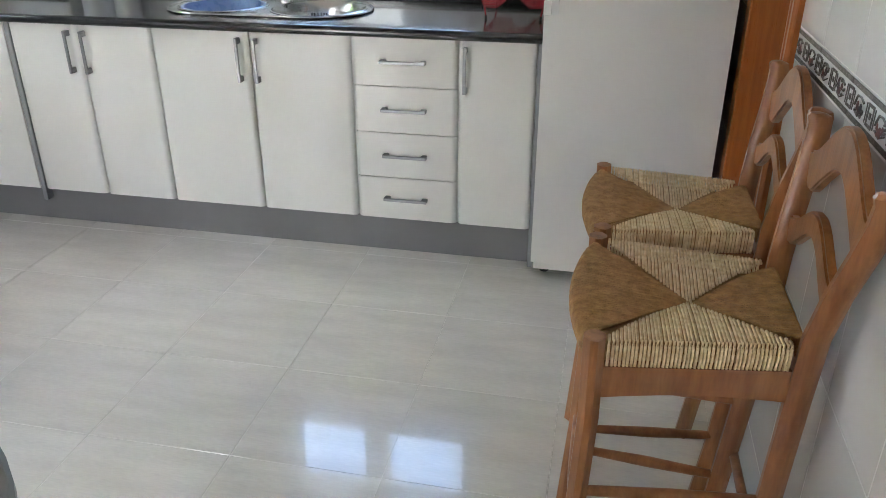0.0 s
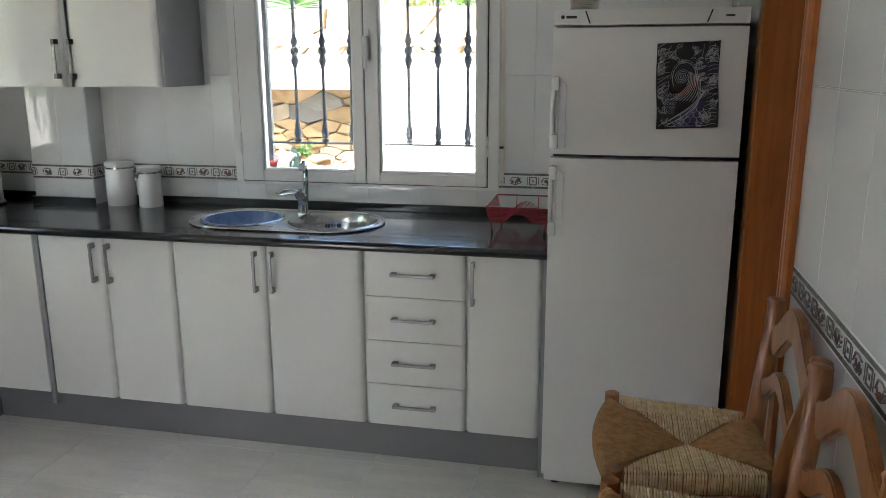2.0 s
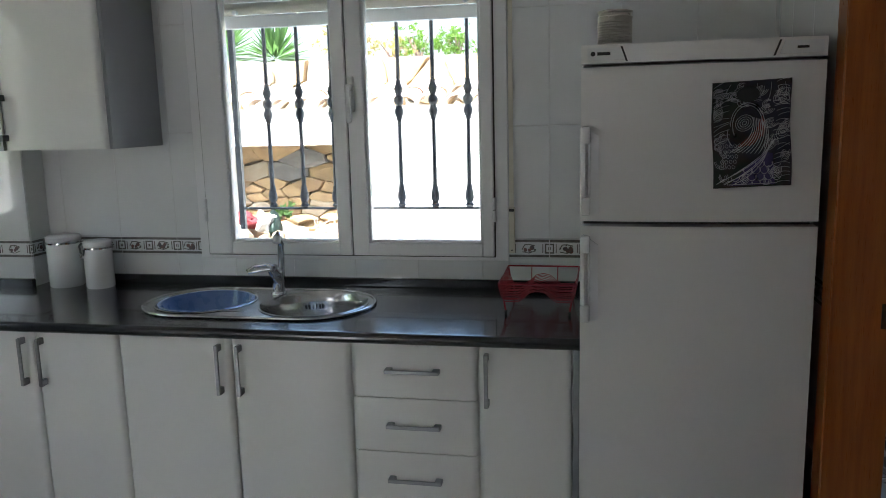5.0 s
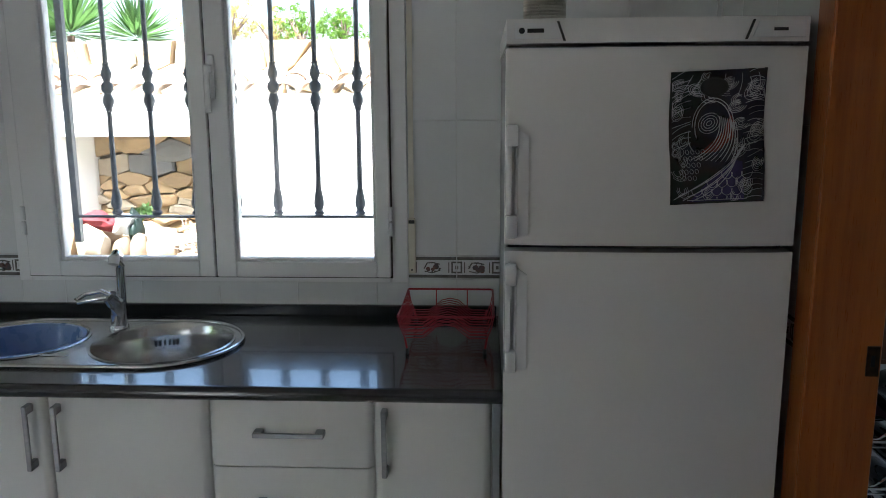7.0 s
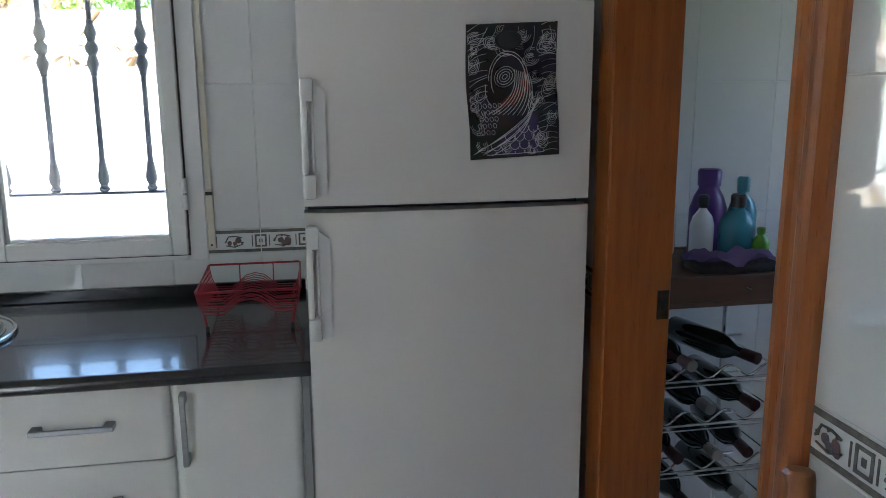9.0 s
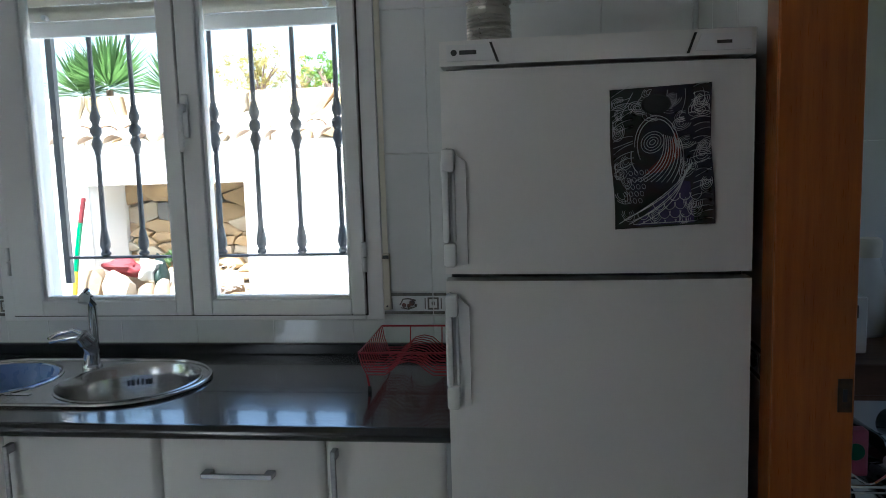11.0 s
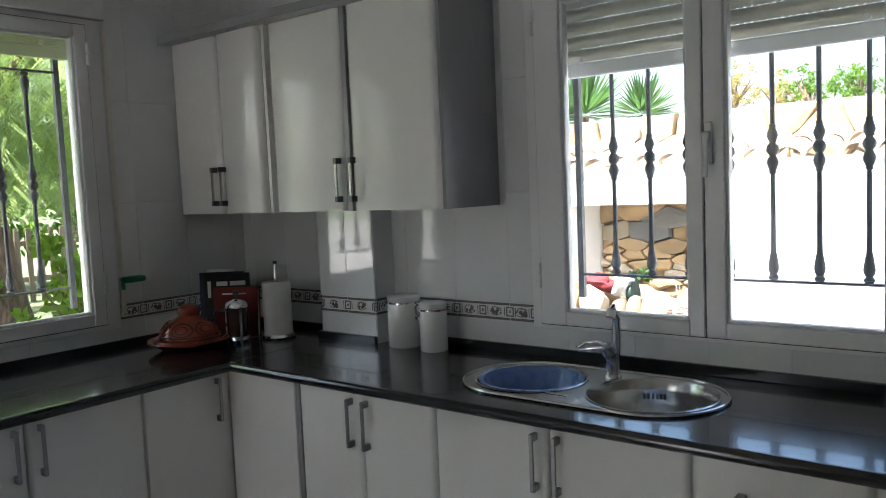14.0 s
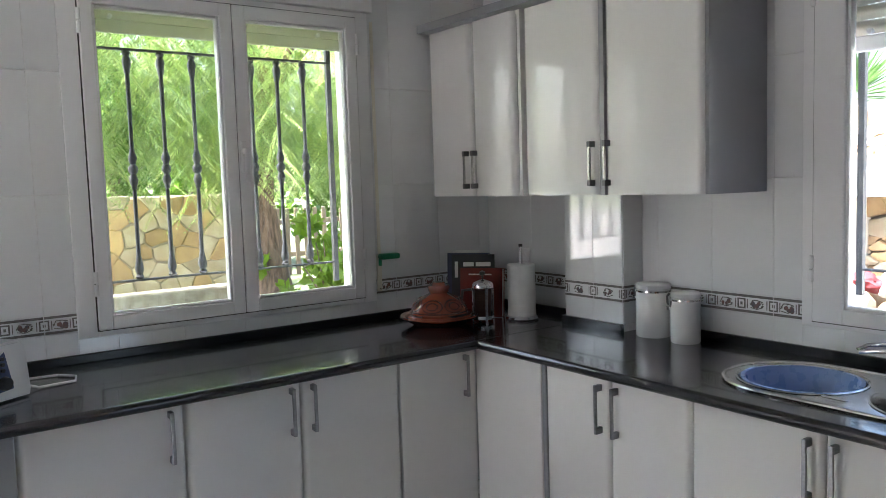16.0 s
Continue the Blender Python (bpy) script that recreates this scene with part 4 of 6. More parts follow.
# coursed stones in the niche
rng = random.Random(9)
nb = tagged(part("niche_back", box(B(), -3.0, -1.84, 3.395, 3.46, 0.40, 1.34), M_DRYGAP), "stone lining of the garden niche", "stone wall", kind="structure")
pts = []
while len(pts) < 60:
    z = rng.uniform(0.42, 1.34)
    q = (rng.uniform(-3.0, -1.84), z, 1.0 if z > 0.98 else 0.55)
    if all(math.hypot((q[0] - a[0]) / 2.5, q[1] - a[1]) > 0.105 * min(q[2], a[2]) * rng.uniform(0.75, 1.1) for a in pts):
        pts.append(q)
flat = [(a[0] / 2.5, a[1]) for a in pts]
for k, a in enumerate(flat):
    poly = [(-3.0 / 2.5, 0.41), (-1.84 / 2.5, 0.41), (-1.84 / 2.5, 1.335), (-3.0 / 2.5, 1.335)]
    for q in flat:
        if q != a:
            poly = clip_cell(poly, a, q)
    if len(poly) < 3:
        continue
    poly = [(x * 2.5 + rng.uniform(-0.006, 0.006), z + rng.uniform(-0.005, 0.005)) for x, z in poly]
    slate = abs(pts[k][0] + 2.38) < 0.16 and pts[k][1] > 1.08
    o = part("stone", stone_piece(poly, 0.005, rng.uniform(0.03, 0.075), rng), M_STONEG if slate else M_STONE if rng.random() < 0.8 else M_STONEP, nb)
    o.location = (0, 3.395, 0)
part("reveal", prism(B(), [(-3.0, 3.03), (-2.90, 3.31), (-2.90, 3.393), (-3.0, 3.393)], 0.46, 1.334), M_RENDER, gw, "whitewashed splayed reveal")
# rubble wall behind and above the white wall
stone_wall("retaining_wall", "sunlit rubble retaining wall above the garden wall", 7.2, 1.45, 18, 6, pose(-4.4, 4.25, 0.62), 21, [M_STONEP, M_STONEP, M_STONE], 0.014, 0.06)
# raised bed in front of the niche
tagged(part("planting_bed", box(B(), -3.5, -1.85, 2.45, 3.39, -0.5, 0.46), M_SOIL), "raised bed of dry soil before the niche", "planting bed", kind="structure")
M_ROCK = mat("garden rock", (0.30, 0.22, 0.14), (0.20, 0.14, 0.09), 9, 0.85, bump=0.9, bscale=26, rand=0.2, fine=0.2)
rng = random.Random(12)
for c, r, mt in (((-2.83, 2.74, 0.62), (0.09, 0.10, 0.16), M_ROCK), ((-2.64, 2.70, 0.60), (0.125, 0.11, 0.15), M_STONEP), ((-2.46, 2.72, 0.58), (0.07, 0.07, 0.10), M_ROCK), ((-2.34, 2.72, 0.59), (0.07, 0.07, 0.11), M_ROCK), ((-2.23, 2.73, 0.59), (0.06, 0.06, 0.11), M_STONEP), ((-2.13, 2.72, 0.57), (0.05, 0.05, 0.09), M_ROCK),
                 ((-2.32, 2.88, 0.60), (0.08, 0.08, 0.07), M_ROCK), ((-2.12, 2.85, 0.57), (0.075, 0.07, 0.09), M_ROCK), ((-2.65, 2.95, 0.60), (0.13, 0.1, 0.1), M_ROCK),
                 ((-2.0, 2.66, 0.52), (0.09, 0.08, 0.08), M_ROCK), ((-2.95, 2.95, 0.58), (0.12, 0.1, 0.12), M_ROCK), ((-2.4, 3.1, 0.6), (0.16, 0.1, 0.1), M_STONEG), ((-2.05, 3.1, 0.6), (0.13, 0.1, 0.09), M_ROCK)):
    o = tagged(part("rock", blob(B(), (0, 0, 0), r, rng), mt, smooth=True), "rounded ochre and pale garden rock on the bed", "rock", "garden rocks")
    o.location = c
M_CLOTH = mat("faded red cloth", (0.18, 0.018, 0.024), (0.13, 0.013, 0.018), 12, 0.8, bump=0.3)
M_WHITEF = mat("white bag plastic", (0.5, 0.5, 0.47), (0.4, 0.4, 0.38), 12, 0.6)
bm = blob(B(), (0, 0, 0), (0.13, 0.07, 0.055), rng, 3, 0.45)
o = tagged(part("red_cloth", bm, M_CLOTH, smooth=True), "crumpled red cloth lying on the garden rocks", "cloth")
o.location = (-2.64, 2.80, 0.77)
bag = thing("plant_bag", "white and dark green plastic bag among the rocks", "bag", at=(-2.45, 2.80, 0.66))
part("white_side", blob(B(), (-0.02, -0.01, 0.11), (0.065, 0.05, 0.085), rng, 3, 0.4), M_WHITEF, bag, "white crumpled plastic", True)
part("green_side", blob(B(), (0.055, 0.01, 0.06), (0.04, 0.05, 0.12), rng, 3, 0.4), mat("dark green plastic", (0.005, 0.018, 0.013), (0.004, 0.013, 0.010), 9, 0.5), bag, "dark green crumpled plastic", True)


def leaf_quads(verts, faces, c, d, up, L, w):
    """One folded leaf from c along d."""
    s = d.cross(up)
    s = s.normalized() if s.length > 1e-4 else Vector((1, 0, 0))
    k = len(verts)
    verts += [tuple(c), tuple(c + d * L * 0.45 + s * w), tuple(c + d * L), tuple(c + d * L * 0.45 - s * w)]
    faces.append((k, k + 1, k + 2, k + 3))


def mesh_part(name, verts, faces, m, parent=None, label=""):
    me = bpy.data.meshes.new(name)
    me.from_pydata(verts, [], faces)
    me.materials.append(m)
    o = new(name, me)
    o.parent = parent
    if label:
        o["label"] = label
    return o


def rdir(rng):
    return Vector((rng.gauss(0, 1), rng.gauss(0, 1), rng.gauss(0, 1))).normalized()


def bush(name, label, c, r, n, L, w, m, seed, cat="bush"):
    rng = random.Random(seed)
    b = thing(name, label, cat, at=c)
    bm = B()
    for _ in range(7):
        d = rdir(rng)
        d.z = abs(d.z) + 0.5
        p = [Vector((0, 0, -r[2])), Vector((d.x * r[0] * 0.3, d.y * r[1] * 0.3, -r[2] * 0.3)), Vector((d.x * r[0] * 0.7, d.y * r[1] * 0.7, d.z * r[2] * 0.45))]
        tube(bm, p, [0.014, 0.01, 0.004], 6)
    part("stem", bm, M_BARK, b)
    vs, fs = [], []
    centres = [Vector((rng.gauss(0, 0.5) * r[0], rng.gauss(0, 0.5) * r[1], rng.gauss(0, 0.45) * r[2])) for _ in range(max(8, n // 30))]
    for i in range(n):
        p = rng.choice(centres) + rdir(rng) * rng.random() * 0.28 * max(r)
        d = (rdir(rng) + Vector((0, 0, 0.3))).normalized()
        leaf_quads(vs, fs, p, d, rdir(rng), L * rng.uniform(0.6, 1.2), w * rng.uniform(0.7, 1.2))
    mesh_part("crown", vs, fs, m, b)
    return b


def yucca(c, h, n, seed):
    rng = random.Random(seed)
    y = thing("yucca", "spiky green yucca on top of the retaining wall", "plant", "wall plants", at=c)
    part("trunk", tube(B(), [(0, 0, -0.3), (0, 0, 0.08)], [0.05, 0.03], 10), M_BARK, y)
    vs, fs = [], []
    for i in range(n):
        a, e = rng.uniform(0, 2 * math.pi), rng.uniform(-0.2, 1.45)
        d = Vector((math.cos(a) * math.cos(e), math.sin(a) * math.cos(e), math.sin(e)))
        leaf_quads(vs, fs, Vector((0, 0, 0.1)) + d * 0.04, d, Vector((0.1, 0.2, 1)), h * rng.uniform(0.75, 1.1), 0.016)
    mesh_part("crown", vs, fs, M_PALM, y)


yucca((-3.62, 4.5, 2.06), 0.52, 260, 1)
yucca((-3.08, 4.6, 2.02), 0.38, 200, 2)
yucca((-3.95, 4.6, 2.02), 0.42, 200, 3)
M_DRY = leafmat("dry shrub leaf", (0.30, 0.24, 0.08), (0.20, 0.17, 0.06))
bush("shrub", "dry yellowish shrub on top of the retaining wall", (-2.25, 4.6, 2.25), (0.26, 0.2, 0.2), 1400, 0.04, 0.007, M_DRY, 3)
bush("shrub", "dry yellowish shrub on top of the retaining wall", (-1.9, 4.65, 2.18), (0.2, 0.2, 0.13), 800, 0.04, 0.007, M_DRY, 8)
bush("shrub", "low green shrub on top of the retaining wall", (-1.62, 4.6, 2.2), (0.2, 0.2, 0.16), 1300, 0.038, 0.008, M_LEAF, 5)
bush("shrub", "low green shrub on top of the retaining wall", (-1.25, 4.6, 2.18), (0.18, 0.18, 0.15), 1100, 0.038, 0.008, M_LEAF, 6)
bush("low_plant", "low dark green plant growing against the niche stones", (-2.46, 3.12, 0.80), (0.09, 0.06, 0.06), 90, 0.06, 0.022, M_PALM, 7, "plant")
rng = random.Random(41)
bm = B()
for i in range(70):
    p = Vector((-1.98 + rng.uniform(-0.1, 0.13), 2.75 + rng.uniform(-0.1, 0.1), 0.60 + rng.uniform(-0.06, 0.16)))
    d = rdir(rng)
    d.z *= 0.4
    tube(bm, [p, p + d * rng.uniform(0.08, 0.2)], 0.004, 4, cap=False)
tagged(part("twig_heap", bm, mat("dry twigs", (0.5, 0.42, 0.36), (0.36, 0.29, 0.26), 20, 0.9)), "heap of pale dry twigs beside the rocks", "twigs")
hose = thing("garden_pole", "thin garden pole banded yellow, green and red", "pole")
P = [Vector((-2.93 + 0.14 * t ** 1.5, 2.6, 0.4 + 0.87 * t)) for t in [i / 16 for i in range(17)]]
for a, b, mt, nm in ((0, 7, mat("yellow plastic", (0.6, 0.42, 0.02), (0.5, 0.35, 0.02), 9, 0.5), "yellow_band"), (7, 13, M_GREEN, "green_band"), (13, 16, M_CLOTH, "red_tip")):
    part(nm, tube(B(), P[a:b + 1], 0.017, 8), mt, hose)

# beyond the side window: rubble wall, pepper tree, shrub
stone_wall("side_retaining_wall", "rubble retaining wall of crazy-jointed ochre stones", 2.5, 1.9, 14, 13, pose(-7.2, -2.2, -0.42, 0, 0, 90), 5, [M_STONE, M_STONEP, M_STONEP, M_STONE, M_STONEP], 0.008, 0.02)
tagged(part("side_terrace", box(B(), -7.15, -3.5, -3.4, 6, -0.5, 0.46), M_GRASS), "dry grass terrace outside the side window", "ground", kind="structure")
tagged(part("far_terrace", box(B(), -14, -7.16, 0.32, 6, -0.5, 0.45), M_GRASS), "dry grass terrace beyond the pepper tree", "ground", kind="structure")
tagged(part("upper_bank", box(B(), -14, -7.65, -2.9, 0.3, -0.5, 1.47), M_GRASS), "planted bank above the rubble wall", "ground", kind="structure")
M_FENCE = mat("weathered fence wood", (0.22, 0.16, 0.11), (0.14, 0.10, 0.07), 9, 0.85, stretch=(4, 4, 0.6), bump=0.3, rand=0.12)
fence = thing("garden_fence", "low weathered wooden picket fence on the far terrace", "fence", at=(-9.0, 0.4, 0.45))
for zz in (0.22, 0.62):
    part("rail", box(B(), -0.02, 0.02, 0.0, 3.2, zz, zz + 0.06, 0.004), M_FENCE, fence)
pk0 = part("picket", box(B(), 0.022, 0.042, 0.0, 0.06, 0.0, 0.82, 0.006), M_FENCE, fence)
for i in range(1, 26):
    shared("picket", pk0.data, fence, pose(0, 0.125 * i, 0))
tagged(part("garden_kerb", box(B(), -6.78, -6.6, -2.2, -0.02, 0.46, 0.70, 0.02, 2), M_MORTAR), "low rough concrete kerb below the rubble wall", "kerb", kind="structure")
tree = thing("pepper_tree", "weeping pepper tree with feathery hanging leaves", "tree", at=(-6.2, 0.10, 0.36))
rng = random.Random(77)
bm = B()
tube(bm, [(0.12, 0, 0), (0.05, 0, 0.4), (-0.05, -0.03, 1.1), (0.05, 0.05, 2.0), (0.1, -0.1, 3.2)], [0.24, 0.17, 0.13, 0.10, 0.06], 14)
part("trunk", bm, M_BARK, tree, smooth=True)
for k in range(7):
    a = 2 * math.pi * k / 7 + 0.3
    e = Vector((math.cos(a) * 1.7, math.sin(a) * 2.2, 3.7 + 0.3 * math.sin(3 * k)))
    part("limb", tube(B(), [(0.02, 0, 1.7 + 0.15 * (k % 4)), e * 0.45 + Vector((0, 0, 1.2)), e], [0.04, 0.025, 0.01], 8), M_BARK, tree)
up = Vector((0, 0, 1))
crowns = {True: ([], []), False: ([], [])}
for clump in range(250):
    hub = Vector((rng.uniform(-0.7, 1.1), rng.uniform(-2.6, 2.0), rng.uniform(1.55, 3.2)))
    low = 1.2 + 0.42 * noise.noise(Vector((hub.x * 1.1, hub.y * 1.6, 3))) + (0.2 if hub.y > 0.6 else 0)
    # clumps go at random to the lighter or the darker leaf colour
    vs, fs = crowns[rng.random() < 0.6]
    for s in range(5):
        top = hub + Vector((rng.gauss(0, 0.09), rng.gauss(0, 0.11), rng.gauss(0, 0.1)))
        L = min(rng.uniform(0.5, 1.4), top.z - low)
        if L < 0.12:
            continue
        sway = Vector((rng.gauss(0, 0.14), rng.gauss(0, 0.14), 0))
        steps = int(L / 0.085) + 1
        for i in range(steps):
            t = i / steps
            p = top + sway * t * t + Vector((0, 0, -L * t))
            d = rdir(rng)
            d.z = -0.55 - 0.4 * rng.random()
            d.normalize()
            ln = rng.uniform(0.18, 0.30)
            side = d.cross(up).normalized()
            for q in range(11):
                f = (q + 1) / 11
                c = p + d * ln * f + Vector((0, 0, -0.05 * f * f))
                for sg in (-1, 1):
                    leaf_quads(vs, fs, c, (side * sg + d * 0.6 - up * 0.25).normalized(), up, 0.062 * (1.15 - 0.6 * f), 0.0052)
# lighter copy of the leaf colour, sunlight painted in
M_PEPPER2 = leafmat("pepper leaf with sun in its colour", (0.40, 0.46, 0.20), (0.20, 0.27, 0.09))
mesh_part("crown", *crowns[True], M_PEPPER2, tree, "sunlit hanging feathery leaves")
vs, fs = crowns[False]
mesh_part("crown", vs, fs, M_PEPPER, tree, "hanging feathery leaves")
bush("shrub", "bright green broad-leaved shrub beside the trunk", (-5.6, 0.36, 0.85), (0.34, 0.32, 0.40), 620, 0.11, 0.034, leafmat("bright shrub leaf", (0.20, 0.30, 0.03), (0.09, 0.17, 0.02)), 15)

for k, (c, rr, n) in enumerate((((-8.6, -1.9, 2.2), (0.6, 0.9, 0.8), 2600), ((-8.6, -0.5, 2.3), (0.6, 0.8, 0.9), 2600), ((-10.6, 1.4, 1.7), (0.7, 1.1, 1.2), 2600), ((-10.6, 3.4, 1.7), (0.7, 1.1, 1.2), 2600), ((-7.6, 4.6, 1.6), (1.0, 0.7, 1.2), 2600), ((-9.4, 5.2, 1.6), (1.0, 0.7, 1.2), 2600))):
    bush("hedge_bush", "tall dense green bush behind the rubble wall", c, rr, n, 0.20, 0.06, M_LEAF, 60 + k)

# ---- sink and tap ----
sink = thing("sink", "oval stainless steel double-bowl sink set in the worktop", "sink", at=(-1.1, -0.3, TOP))
SM = Matrix.Translation((1.1, 0.3, -TOP))


def spart(name, bm, m, parent=None, label="", smooth=True):
    bmesh.ops.transform(bm, matrix=SM, verts=bm.verts)
    return part(name, bm, m, parent or sink, label, smooth)


def ring(c, r, n=36):
    return [(c[0] + r * math.cos(2 * math.pi * i / n), c[1] + r * math.sin(2 * math.pi * i / n)) for i in range(n)]


bm = B()
for z in (TOP + 0.006, TOP + 0.001):
    es = []
    loops = []
    for lp in (stadium((-1.33, -0.3), (-0.915, -0.3), 0.212, 24), ring(SINK[0], SINK[0][2]), ring(SINK[1], SINK[1][2])):
        vs = [bm.verts.new((x, y, z)) for x, y in lp]
        es += [bm.edges.new((vs[i], vs[(i + 1) % len(vs)])) for i in range(len(vs))]
        loops.append(vs)
    bmesh.ops.triangle_fill(bm, use_beauty=True, edges=es)
    if z > TOP + 0.003:
        first = loops
for a, b in zip(first, loops):
    for i in range(len(a)):
        j = (i + 1) % len(a)
        bm.faces.new((a[i], a[j], b[j], b[i]))
spart("drainer_plate", bm, M_SINK, smooth=False)
tubepts = stadium((-1.33, -0.3), (-0.915, -0.3), 0.210, 24)
spart("rim", tube(B(), [(x, y, TOP + 0.005) for x, y in tubepts], 0.006, 8, closed=True), M_SINK)
for k, (cx, cy, r) in enumerate(SINK):
    prof = [(r + 0.006, 0.008), (r + 0.001, 0.010), (r - 0.004, 0.004), (r - 0.010, -0.03), (r - 0.018, -0.12), (r - 0.04, -0.145), (0.05, -0.152), (0.045, -0.156), (0, -0.156)]
    bw = spart("bowl", lathe(B(), prof, (cx, cy, TOP), 40), M_SINK)
    spart("drain", lathe(B(), [(0, 0.004), (0.02, 0.004), (0.038, 0.001), (0.04, -0.002)], (cx, cy, TOP - 0.154), 24), M_CHROME, bw)
    if k == 1:
        for dx in (-0.036, -0.026, -0.014, -0.002, 0.010, 0.020):
            wd = 0.003 if abs(dx + 0.008) > 0.008 else 0.0015
            yy = cy + math.sqrt((r - 0.0125) ** 2 - (dx - 0.05) ** 2) - 0.0025
            spart("overflow_slot", box(B(), cx + dx - 0.05 - wd, cx + dx - 0.05 + wd, yy - 0.004, yy + 0.003, TOP - 0.052, TOP - 0.036), M_BLACK, bw, smooth=False)
basin = thing("washing_up_bowl", "blue plastic washing-up bowl lying in the sink", "bowl", at=(SINK[0][0], SINK[0][1], TOP - 0.145))
prof = [(0, 0), (0.10, 0), (0.120, 0.02), (0.158, 0.146), (0.168, 0.150), (0.168, 0.154), (0.157, 0.154), (0.117, 0.026), (0.096, 0.008), (0, 0.008)]
part("bowl", lathe(B(), prof, seg=40), M_BLUE, basin, smooth=True)
plate = thing("sink_label", "small steel plate between the sink bowls", "plate", at=(-1.155, -0.43, TOP + 0.0065))
part("plate", box(B(), -0.035, 0.035, -0.007, 0.007, 0, 0.0015, 0.0005), M_CHROME, plate)

tap = thing("tap", "chrome mixer tap with a loop lever behind the sink", "tap", at=(-1.10, -0.175, TOP + 0.006))
part("base", lathe(B(), [(0, 0), (0.028, 0), (0.028, 0.006), (0.024, 0.012), (0, 0.012)], seg=24), M_CHROME, tap, smooth=True)
part("body", tube(B(), [(0, 0, 0.01), (0.004, -0.004, 0.05), (0.002, -0.02, 0.085), (-0.004, -0.035, 0.105)], [0.022, 0.023, 0.025, 0.020], 20), M_CHROME, tap, smooth=True)
part("spout", tube(B(), [(0.014, -0.004, 0.06), (0.020, -0.008, 0.12), (0.026, -0.018, 0.19), (0.029, -0.03, 0.220), (0.030, -0.045, 0.230), (0.030, -0.058, 0.222)], [0.013, 0.013, 0.0125, 0.0125, 0.013, 0.013], 16), M_CHROME, tap, smooth=True)
part("outlet", tube(B(), [(0.030, -0.056, 0.224), (0.030, -0.066, 0.204)], 0.015, 16), M_CERAMIC, tap, "white outlet ring", True)
lever = [(0.0, -0.035, 0.108), (-0.03, -0.03, 0.118), (-0.075, -0.032, 0.110), (-0.098, -0.045, 0.096), (-0.085, -0.058, 0.092), (-0.045, -0.056, 0.100), (-0.008, -0.048, 0.104)]
part("lever", tube(B(), lever, 0.0065, 10, closed=True), M_CHROME, tap, "chrome loop lever", True)

# ---- dish rack ----
rack = thing("dish_rack", "red coated wire dish rack draining on the worktop", "dish rack", at=(-0.138, -0.212, TOP))
W2, D2, RZ = 0.125, 0.155, 0.102
part("rim", tube(B(), [(x * s, y * s2, RZ) for x, y, s, s2 in ((-W2, -D2, 1, 0.96), (-W2, -D2, 0.96, 1), (W2, -D2, 0.96, 1), (W2, -D2, 1, 0.96), (W2, D2, 1, 0.96), (W2, D2, 0.96, 1), (-W2, D2, 0.96, 1), (-W2, D2, 1, 0.96))], 0.003, 8, closed=True), M_RED, rack)
w0, d0, bz = 0.108, 0.142, 0.042
for k in range(15):                                 # close-set upright wires of the sides
    y = -d0 + 2 * d0 * k / 14
    for sx in (-1, 1):
        if sx < 0 or k % 3 == 0:
            part("side_wire", tube(B(), [(sx * W2, y * D2 / d0, RZ), (sx * (W2 - 0.006), y * 1.04, 0.07), (sx * w0, y, bz)], 0.0015, 6), M_RED, rack)
for k in range(12):                                 # lengthwise wires, arched in the middle; the front ones climb to the rim
    f = k / 11
    y = -d0 + 2 * d0 * f
    arch = [(-w0, y, bz), (-0.062, y, bz), (-0.045, y, bz + 0.012), (-0.025, y, bz + 0.030), (0, y, bz + 0.036), (0.025, y, bz + 0.030), (0.045, y, bz + 0.012), (0.062, y, bz), (w0, y, bz)]
    part("floor_wire", tube(B(), arch, 0.0014, 6), M_RED, rack)
for k in range(4):
    z = bz + 0.010 + 0.010 * k
    y = -d0 - (D2 - d0) * (z - bz) / (RZ - bz)
    w = w0 + (W2 - w0) * (z - bz) / (RZ - bz)
    part("front_wire", tube(B(), [(-w, y, z), (-0.062, y, z), (-0.042, y, min(RZ, z + 0.014)), (-0.02, y, min(RZ, z + 0.026)), (0.02, y, min(RZ, z + 0.026)), (0.042, y, min(RZ, z + 0.014)), (0.062, y, z), (w, y, z)], 0.0014, 6), M_RED, rack)
for x in (-0.042, 0.05):
    part("back_wire", tube(B(), [(x, D2, RZ), (x, D2 - 0.006, 0.07), (x, d0, bz)], 0.0018, 6), M_RED, rack)
for sx in (-1, 1):
    for sy in (-1, 1):
        lg = part("leg", tube(B(), [(sx * w0, sy * d0, bz), (sx * (w0 - 0.006), sy * (d0 + 0.002), 0.01)], 0.003, 8), M_RED, rack)
        part("foot", tube(B(), [(sx * (w0 - 0.006), sy * (d0 + 0.002), 0.0), (sx * (w0 - 0.006), sy * (d0 + 0.002), 0.014)], 0.005, 8), M_BLACK, lg, "black rubber foot")

# ---- on the worktop ----


